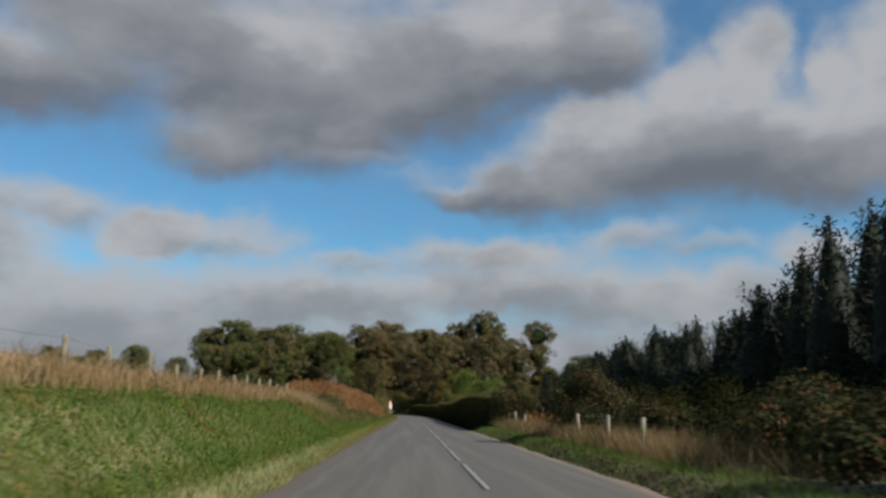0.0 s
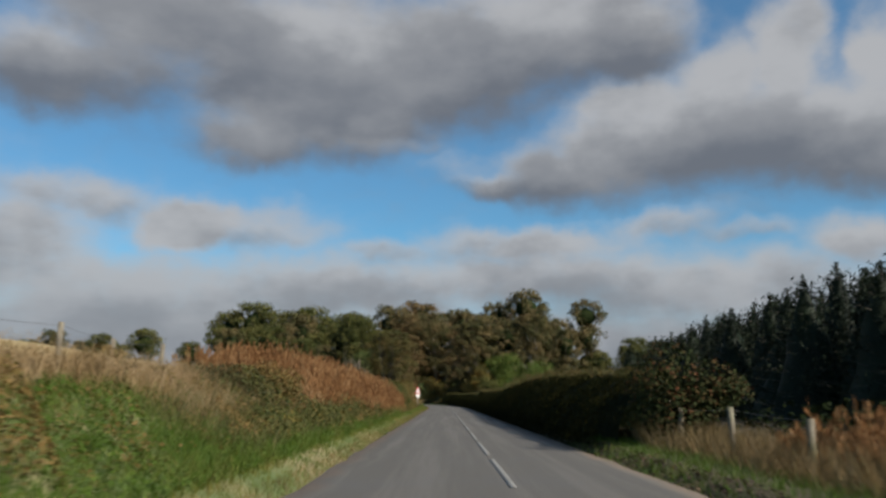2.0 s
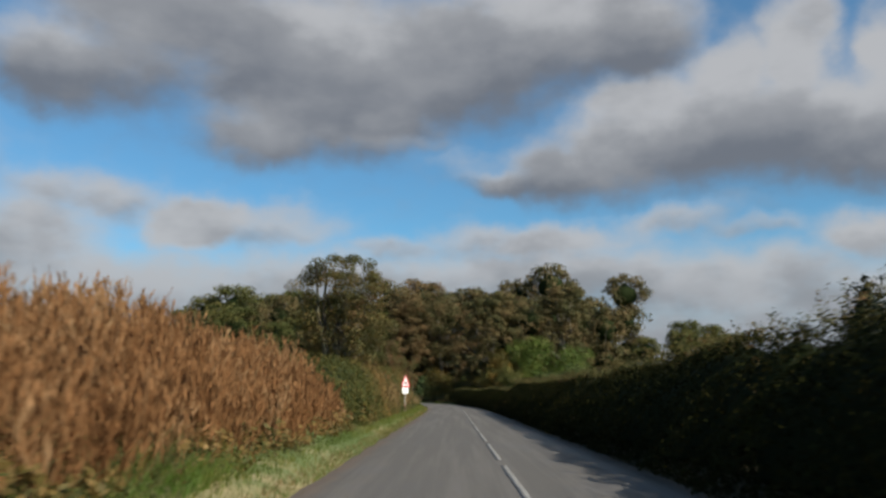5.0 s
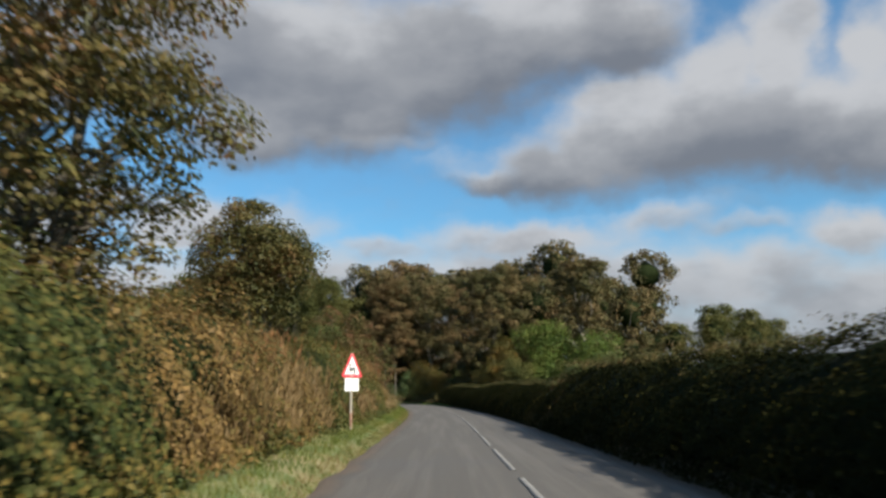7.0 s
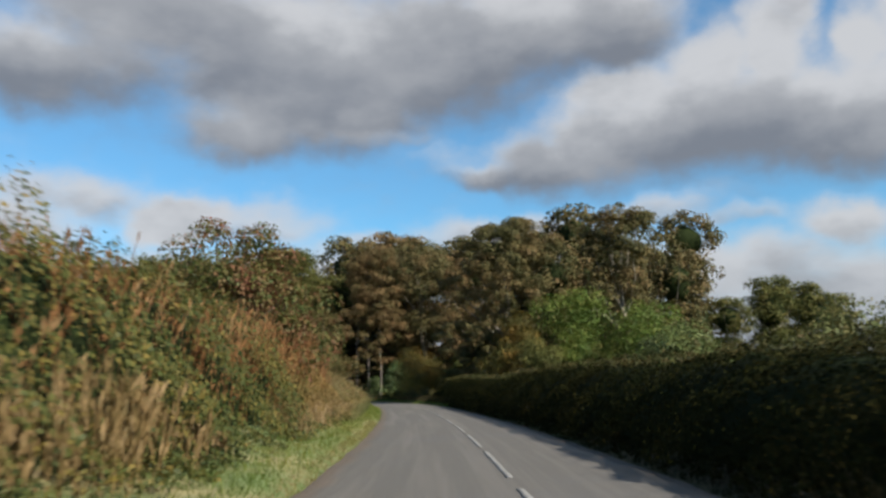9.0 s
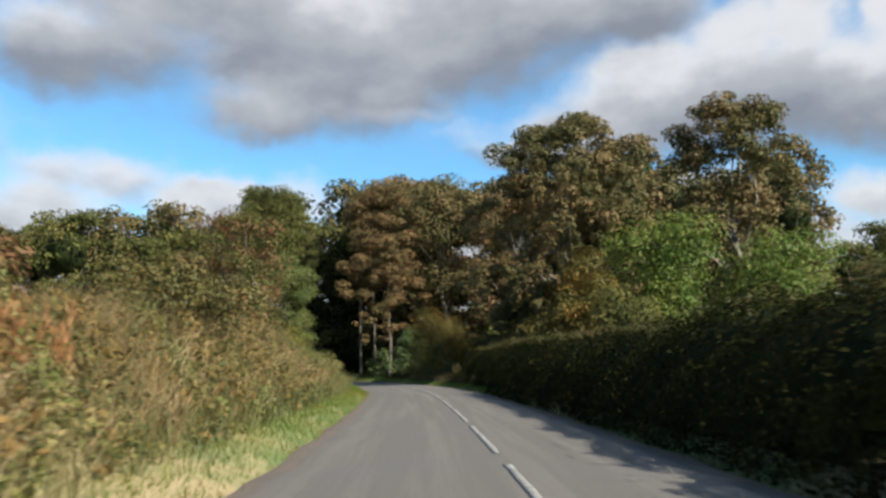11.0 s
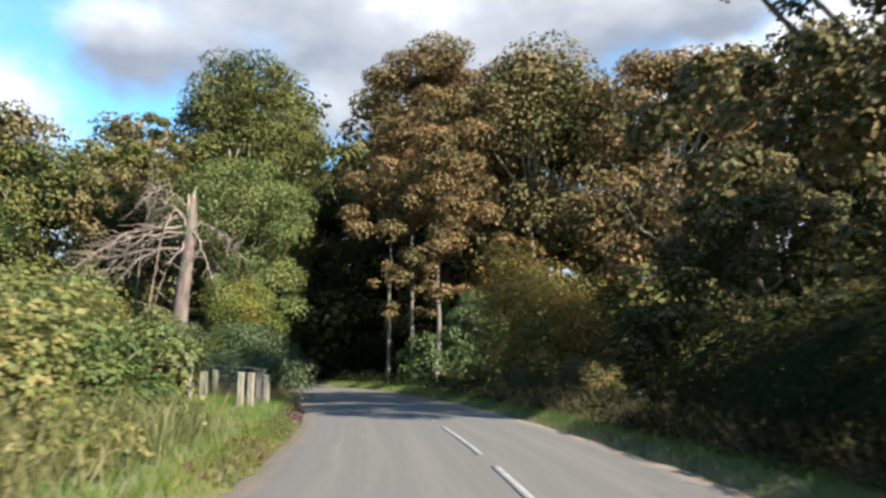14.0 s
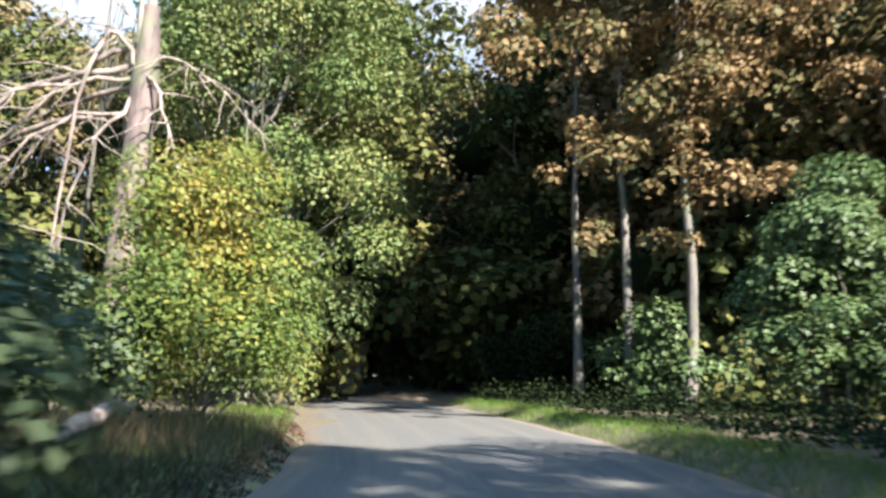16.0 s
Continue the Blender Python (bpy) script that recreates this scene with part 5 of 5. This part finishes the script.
broadleaf("pine_tree", -22.6, 198.5, 13.8, [(0.2, 0, 13.0, 0.8, 0.8, 0.6), (1.0, 0, 11.6, 0.8, 0.7, 0.5), (1.5, 0, 10.4, 0.8, 0.7, 0.5)], "dull_green", "slim live pine with a few leafy tufts", trunk=0.1, masses=16, total=3200, size=0.12, limbs=10, bark=TWIG, mass_size=0.5, fork=0.9)

# the wood behind: a few crowns, repeated at other sizes and turns
WOOD = {
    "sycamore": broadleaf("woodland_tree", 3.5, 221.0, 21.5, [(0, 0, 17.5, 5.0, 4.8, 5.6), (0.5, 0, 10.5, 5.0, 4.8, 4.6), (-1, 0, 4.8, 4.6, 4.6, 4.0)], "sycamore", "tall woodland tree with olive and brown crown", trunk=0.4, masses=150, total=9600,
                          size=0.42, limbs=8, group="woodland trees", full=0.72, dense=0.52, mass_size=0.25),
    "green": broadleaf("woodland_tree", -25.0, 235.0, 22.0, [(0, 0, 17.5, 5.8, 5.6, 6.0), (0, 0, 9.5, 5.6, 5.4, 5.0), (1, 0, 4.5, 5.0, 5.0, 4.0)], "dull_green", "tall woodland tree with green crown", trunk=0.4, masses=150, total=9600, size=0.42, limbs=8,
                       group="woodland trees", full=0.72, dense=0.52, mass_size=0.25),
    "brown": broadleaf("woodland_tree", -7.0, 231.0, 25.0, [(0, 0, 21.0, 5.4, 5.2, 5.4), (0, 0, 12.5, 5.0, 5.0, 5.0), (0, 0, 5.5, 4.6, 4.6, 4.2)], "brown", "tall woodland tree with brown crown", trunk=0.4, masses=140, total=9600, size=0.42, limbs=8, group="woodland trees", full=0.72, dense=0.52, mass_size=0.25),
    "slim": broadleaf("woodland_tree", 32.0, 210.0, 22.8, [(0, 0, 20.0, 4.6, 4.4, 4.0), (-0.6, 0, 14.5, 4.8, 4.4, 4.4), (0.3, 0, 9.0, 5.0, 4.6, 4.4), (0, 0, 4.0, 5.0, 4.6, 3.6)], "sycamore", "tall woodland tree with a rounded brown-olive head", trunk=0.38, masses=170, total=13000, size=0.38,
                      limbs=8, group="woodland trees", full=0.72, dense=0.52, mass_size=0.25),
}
STAND_BACK = (
    ("slim", 19.5, 223, 1.08, 40), ("slim", 22, 215, 0.88, 120), ("slim", 13, 227, 0.98, 200), ("slim", 24.5, 206, 0.74, 20), ("green", -42, 272, 1.15, 60),
    ("green", -61, 282, 1.25, 150), ("green", -51, 276, 1.12, 240), ("green", -70, 286, 1.15, 10), ("green", -34, 262, 1.0, 33), ("sycamore", -14, 226, 0.98, 70),
    ("sycamore", -4, 214, 0.86, 190), ("sycamore", 8, 208, 0.82, 260), ("sycamore", 16, 205, 0.78, 330), ("sycamore", 22, 199, 0.72, 45), ("sycamore", 13, 201, 0.74, 100),
    ("sycamore", 24, 188, 0.62, 160), ("brown", -9, 211, 0.72, 90),
)
STAND_BEND = (
    ("green", -14.5, 218, 0.7, 130), ("green", -22, 214, 0.84, 300), ("green", -31, 212, 0.64, 20), ("sycamore", -39, 211, 0.74, 210), ("green", -47, 214, 0.7, 75),
    ("green", -55, 220, 0.72, 170), ("green", -26, 222, 0.78, 240), ("sycamore", -36, 224, 0.88, 110), ("sycamore", -20, 228, 0.74, 280), ("green", -34, 203, 0.42, 330),
    ("sycamore", -28, 206, 0.52, 30), ("brown", 2, 226, 0.8, 15), ("sycamore", -9, 222, 0.9, 77), ("green", -17, 240, 0.76, 10), ("green", -33, 207, 0.58, 140),
    ("green", -41, 207, 0.7, 260),
)
STAND_EDGE = (
    ("sycamore", -50, 209, 0.68, 20), ("sycamore", -6.5, 209, 0.72, 200), ("brown", -1.5, 208, 0.66, 310), ("green", 44, 212, 0.62, 80), ("green", 50, 216, 0.6, 190),
    ("green", 40, 203, 0.52, 280), ("green", 47, 206, 0.5, 10), ("green", 33, 198, 0.45, 150), ("green", 56, 220, 0.55, 60), ("green", -81, 223, 0.56, 300),
    ("sycamore", -91.5, 226, 0.6, 140), ("green", -68, 238, 0.62, 30), ("green", -104, 224, 0.6, 250), ("green", -76, 226, 0.72, 200), ("green", -86, 224, 0.66, 20),
    ("sycamore", -97, 222, 0.7, 90),
)
for kind, x, y, s, turn in STAND_BACK + STAND_BEND + STAND_EDGE:
    z = float(ground_at(np.array([x]), np.array([y]))[0]) - 0.05
    c = copy_thing(WOOD[kind], pose(x, y, z, 0, 0, turn))
    c.scale = (s * 1.1, s * 1.05, s * 1.08)


# low growth that closes the wood at ground level
THICKET = shrub("woodland_thicket", -12.0, 222.0, 4.2, 7.0, "dull_green", "dull leafy thicket under the woodland trees", 2300, 0.56, "woodland thickets", "undergrowth", masses=40)
LOW_BEND = (
    (-4, 219, 1, 50), (4, 212, 0.9, 120), (11, 204, 0.9, 200), (18, 198, 0.85, 300), (25, 194, 0.8, 30), (31, 200, 0.9, 80),
    (38, 205, 0.8, 170), (-20, 226, 1.1, 240), (-41, 240, 1.3, 10), (-50, 236, 1.2, 100), (-28, 214, 0.8, 200), (-36, 216, 0.9, 310),
    (-44, 218, 1.0, 60), (-52, 222, 1.0, 150), (-60, 226, 1.1, 250), (-22, 208, 0.7, 350), (-26, 201, 0.75, 15),
)
LOW_BACK = (
    (-32, 203, 0.85, 95), (-38, 201, 0.95, 175), (-45, 204, 1.0, 255), (-53, 208, 1.1, 335), (-61, 212, 1.1, 65), (8, 187, 0.7, 140),
    (14, 184, 0.7, 40), (20, 182, 0.7, 260), (-31, 240, 1.3, 190), (3, 197, 0.75, 90), (-15, 215, 0.8, 60), (-17, 221, 1.0, 160),
    (-24, 231, 1.2, 20), (-34, 250, 1.4, 70), (-46, 252, 1.4, 150), (-10, 214, 0.8, 110), (-5.5, 208, 0.8, 20),
)
for x, y, s, turn in LOW_BEND + LOW_BACK:
    z = float(ground_at(np.array([x]), np.array([y]))[0]) - 0.05
    c = copy_thing(THICKET, pose(x, y, z, 0, 0, turn))
    c.scale = (s, s, s)


def wood_floor(name, x_range, y_range, count, tall, size, label):
    """Saplings, ferns and brambles that fill the wood at ground level."""
    x, y = RNG.uniform(*x_range, count), RNG.uniform(*y_range, count)
    d, m = offset_of(x, y)
    sel = (d > 6.0) | (d < -5.5)
    x, y, d, m = x[sel], y[sel], d[sel], m[sel]
    z = land(d, m) + tall * RNG.random(len(x)) * np.clip(0.6 + 0.5 * wobble(x * 0.5, y * 0.5), 0.15, 1.2)
    p = np.c_[x, y, z]
    return tagged(leaves(name, p, RNG.normal(size=p.shape) + [0, -0.6, 0.5], size, LEAF["dull_green"], None, 0.75), label, "undergrowth", kind="stuff")


wood_floor("woodland_undergrowth", (-75, 50), (214, 246), 16000, 4.5, 0.6, "dark saplings and brambles filling the wood")
wood_floor("woodland_undergrowth", (-8, 30), (186, 214), 24000, 2.8, 0.22, "dark ferns and brambles under the trees")
wood_floor("woodland_undergrowth", (-45, -14), (199, 214), 14000, 2.8, 0.26, "dark ferns and brambles under the trees")


def dead_pine(x, y):
    """A broken dead pine: bare trunk with a splintered top and long drooping grey branches."""
    t = thing("dead_pine", x, y, 0.1, "bare dead pine trunk with broken top and drooping grey branches", "tree")
    h = 8.7
    line = bent((0, 0, -0.1), (0.5, 0.1, h), 0, 0.03, 12)
    tube("trunk", line, np.interp(np.linspace(0, 1, 12), [0, 0.05, 0.8, 1], [0.46, 0.36, 0.29, 0.16]), DEAD_BARK, t, 13, 0.12)
    tube("splinter", [(0.45, 0.1, h - 1.3), (0.5, 0.12, h + 0.1), (0.62, 0.15, h + 0.6)], [0.2, 0.11, 0.01], DEAD, t, 5, 0.2, "pale broken wood")
    tube("splinter", [(0.38, 0.0, h - 0.9), (0.36, 0.0, h - 0.1), (0.3, 0.05, h + 0.25)], [0.12, 0.08, 0.01], DEAD, t, 5, 0.2, "pale broken wood")
    tube("hanging_branch", bent((0.3, -0.1, 7.3), (-1.1, -0.7, 1.6), 0.5, 0.1, 12), 0.07 * (1 - 0.7 * np.linspace(0, 1, 12)), DEAD, t, 6, 0.1)
    for z, dx, dy, drop, r in ((7.9, -3.6, -0.6, -2.6, 0.13), (7.4, -6.8, -1.2, -3.9, 0.14), (6.9, -5.6, 0.8, -3.3, 0.11), (7.1, -4.4, -2.0, -2.0, 0.10), (6.3, -7.6, -0.6, -3.8, 0.11), (7.5, -2.4, 0.3, 1.3, 0.09),
                               (7.2, 1.9, -0.9, -3.3, 0.08), (7.7, 2.3, 0.4, -1.6, 0.07), (6.9, -1.2, -1.2, -5.0, 0.09), (6.4, -3.4, -1.6, -2.8, 0.08), (8.1, -1.6, -0.8, 1.0, 0.06)):
        f = z / h
        a = np.array([0.5 * f, 0.1 * f, z])
        main = bent(a, a + [dx, dy, drop], 0.14, 0.14, 10)
        b = tube("branch", main, 0.62 * r * (1 - 0.85 * np.linspace(0, 1, 10)), DEAD, t, 6, 0.1)
        twigs = []
        for i in RNG.integers(2, 10, 18):
            e = main[i] + np.array([RNG.normal(dx * 0.16, 0.6), RNG.normal(0, 0.6), RNG.normal(-0.45, 0.5)])
            twigs.append(tube_arrays(bent(main[i], e, 0.05, 0.2, 5), 0.022 * (1 - 0.85 * np.linspace(0, 1, 5)), 4))
        tagged(mesh_object("twig_spray", *joined(twigs), DEAD, b, smooth=True), "fine grey dead twigs", kind="stuff")
    return t


dead_pine(-19.4, 195.2)


def fallen_trunk(a, b, r):
    """A bare trunk lying among the grass, with two broken stubs."""
    t = thing("fallen_trunk", a[0], a[1], a[2], "pale bare fallen trunk lying in the roadside grass", "log")
    way = np.array(b) - np.array(a)
    tube("trunk", bent((0, 0, 0), way, 0.02, 0.05, 10), np.linspace(r, r * 0.6, 10), DEAD, t, 9, 0.12)
    for f in (0.35, 0.7):
        tube("stub", bent(way * f, way * f + [0.1, -0.15, 0.28], 0, 0.1, 4), np.linspace(r * 0.45, 0.012, 4), DEAD, t, 6, 0.1)
    return t


fallen_trunk((-13.1, 186.6, 0.35), (-14.9, 190.2, 0.55), 0.1)

# ------------------------------------------------------------------ field gate and stock fence before the wood
herb_patch("verge_grass", (164, 184), (-8.0, -4.0), 40000, 0.16, 0.014, 0.8, "bank", "open grass verge in front of the gate")
herb_patch("dry_grass", (166, 186), (-8.5, -5.5), 3500, 0.55, 0.012, 0.7, "olive_straw", "tall seeding grass along the fence", clump=0.0)


def square_post(parent, a, h, w=0.16, name="post"):
    bm = box_bm(w, w, h + 0.3, 0.012, (a[0], a[1], a[2] + h / 2 - 0.15))
    return part(name, bm, POST, parent)


GATE = (-10.9, 176.3)


def field_gate(hx, hy, lx, ly):
    z = float(ground_at(np.array([hx]), np.array([hy]))[0])
    g = thing("field_gate", hx, hy, z, "weathered five-bar wooden field gate, closed, between posts", "gate")
    span = np.array([lx - hx, ly - hy, 0.0])
    l = np.linalg.norm(span)
    turn = math.degrees(math.atan2(span[1], span[0]))
    for s in (0.0, l):
        post = part("gate_post", box_bm(0.18, 0.18, 1.5, 0.015, (s, 0, 0.4)), POST, g)
        post.matrix_local = pose(0, 0, 0, 0, 0, turn)
    for i, h in enumerate((0.18, 0.37, 0.58, 0.8, 1.02)):
        bar = part("bar", box_bm(l - 0.3, 0.03, 0.085, 0.006, (l / 2, 0.02, h)), POST, g)
        bar.matrix_local = pose(0, 0, 0, 0, 0, turn)
    for s in (0.25, l - 0.25, l / 2):
        up = part("stile", box_bm(0.09, 0.04, 0.98, 0.006, (s, -0.02, 0.6)), POST, g)
        up.matrix_local = pose(0, 0, 0, 0, 0, turn)
    bm = box_bm(l * 0.98, 0.03, 0.07, 0.005)
    brace = part("brace", bm, POST, g)
    brace.matrix_local = pose(0, 0, 0, 0, 0, turn) @ Matrix.Translation((l / 2, -0.045, 0.6)) @ Euler((0, -math.atan2(0.85, l), 0)).to_matrix().to_4x4()
    return g


field_gate(GATE[0], GATE[1], GATE[0] - 3.1, GATE[1] - 0.5)


def mesh_fence(points, label):
    """Square posts with netting of fine wires."""
    x0, y0 = points[0]
    z0 = float(ground_at(np.array([x0]), np.array([y0]))[0])
    f = thing("stock_fence", x0, y0, z0, label, "fence")
    ends = []
    for x, y in points:
        z = float(ground_at(np.array([x]), np.array([y]))[0]) - z0
        h = RNG.uniform(0.68, 0.76)
        square_post(f, (x - x0, y - y0, z), h, RNG.uniform(0.1, 0.14))
        ends.append(np.array([x - x0, y - y0, z]))
    for w in np.linspace(0.1, 0.98, 7):
        line = np.array([e + [0, 0, w * 0.85] for e in ends])
        tube("wire", line, np.full(len(line), 0.004), WIRE, f, 4)
    for a, b in zip(ends[:-1], ends[1:]):
        k = max(2, int(np.linalg.norm(b - a) / 0.16))
        net = [tube_arrays([a + (b - a) * s + [0, 0, 0.1], a + (b - a) * s + [0, 0, 0.82]], [0.003, 0.003], 3) for s in np.linspace(0, 1, k)]
        mesh_object("netting", *joined(net), WIRE, f)
    return f


mesh_fence([(-10.6, 176.45), (-9.42, 175.5), (-9.24, 175.62), (-9.63, 178.0), (-10.4, 179.8), (-12.0, 180.9)], "weathered wooden posts with wire netting along the verge")
mesh_fence([(-14.25, 175.7), (-16.8, 175.2), (-19.4, 174.6), (-22.1, 174.0)], "weathered wooden posts with wire netting beyond the gate")

# ------------------------------------------------------------------ road sign


def bend_sign(x, y, z, turn):
    s = thing("road_sign", x, y, z, "red-bordered triangular bend warning sign with white plate on post", "road sign", turn=turn)
    tube("post", [(0, 0.03, -0.3), (0, 0.03, 0.35), (0, 0.03, 1.9)], [0.038, 0.038, 0.038], GREYPOST, s, 12)
    tube("post_foot", [(0, 0.03, -0.02), (0, 0.03, 0.33)], [0.041, 0.041], RUSTED, s, 12, label="rusty painted foot of the post")

    def triangle(name, size, round_by, thick, y0, mat, parent, label=""):
        bm = bmesh.new()
        hgt = size * math.sqrt(3) / 2
        corners = [(-size / 2, 0), (size / 2, 0), (0, hgt)]
        cx, cz = 0, hgt / 3
        pts = []
        for i, (px, pz) in enumerate(corners):
            dxy = Vector((cx - px, cz - pz)).normalized()
            c = Vector((px, pz)) + dxy * round_by * 2
            a0 = math.atan2(-dxy.y, -dxy.x)
            for k in range(-4, 5):
                a = a0 + k * radians(60) / 4
                pts.append((c.x + math.cos(a) * round_by, c.y + math.sin(a) * round_by))
        low = [bm.verts.new((px, y0, pz)) for px, pz in pts]
        high = [bm.verts.new((px, y0 - thick, pz)) for px, pz in pts]
        bm.faces.new(high)
        bm.faces.new(low[::-1])
        for i in range(len(pts)):
            j = (i + 1) % len(pts)
            bm.faces.new((low[i], low[j], high[j], high[i]))
        bmesh.ops.recalc_face_normals(bm, faces=bm.faces[:])
        return part(name, bm, mat, parent, label)

    tri = triangle("triangle", 0.80, 0.045, 0.004, 0.0, RED, s, "red triangular plate")
    tri.matrix_local = pose(0, 0, 1.265)
    face = triangle("white_face", 0.56, 0.012, 0.003, -0.0045, WHITE, tri, "white centre")
    face.matrix_local = pose(0, 0, 0.075)
    # zigzag bend symbol
    zig = [(0.085, 0.10), (0.085, 0.245), (-0.075, 0.165), (-0.075, 0.335)]
    bm = bmesh.new()
    for (ax, az), (bx, bz) in zip(zig[:-1], zig[1:]):
        way = Vector((bx - ax, bz - az)).normalized()
        side = Vector((-way.y, way.x)) * 0.028
        ext = way * 0.019
        q = [Vector((ax, az)) - ext + side, Vector((ax, az)) - ext - side, Vector((bx, bz)) + ext - side, Vector((bx, bz)) + ext + side]
        lo = [bm.verts.new((v.x, -0.009, v.y)) for v in q]
        hi = [bm.verts.new((v.x, -0.011, v.y)) for v in q]
        bm.faces.new(hi)
        for i in range(4):
            bm.faces.new((lo[i], lo[(i + 1) % 4], hi[(i + 1) % 4], hi[i]))
    bmesh.ops.recalc_face_normals(bm, faces=bm.faces[:])
    part("bend_symbol", bm, BLACK, tri, "black zigzag symbol")
    plate = part("plate", box_bm(0.52, 0.006, 0.34, 0.0, (0, 0, 0)), WHITE, s, "faded white rectangular plate")
    plate.matrix_local = pose(0, 0.0, 1.07)
    bm = bmesh.new()
    for bx, bz, w, h, a in ((-0.17, -0.07, 0.02, 0.06, 20), (-0.145, -0.10, 0.055, 0.018, 15), (-0.12, -0.125, 0.05, 0.018, 10)):
        bmesh.ops.create_cube(bm, size=1.0, matrix=Matrix.Translation((bx, -0.0045, bz)) @ Euler((0, radians(a), 0)).to_matrix().to_4x4() @ Matrix.Diagonal((w, 0.003, h, 1)))
    part("worn_lettering", bm, BLACK, plate, "dark worn marks")
    for zc in (1.42, 1.1):
        part("clamp", box_bm(0.1, 0.05, 0.035, 0.004, (0, 0.025, zc)), GREYPOST, s)
    return s


bend_sign(-3.38, 99.1, 0.28, 52.0)


def marker_post(x, y):
    z = float(ground_at(np.array([x]), np.array([y]))[0])
    p = thing("marker_post", x, y, z, "short grey verge marker post", "marker post")
    part("post", box_bm(0.1, 0.06, 0.6, 0.012, (0, 0, 0.17)), GREYPOST, p)
    part("reflector", box_bm(0.06, 0.008, 0.14, 0.002, (0, -0.035, 0.36)), BLACK, p, "dark reflector band")
    return p


for x, y in ((-5.0, 191.9), (-11.0, 206.0)):
    marker_post(x, y)
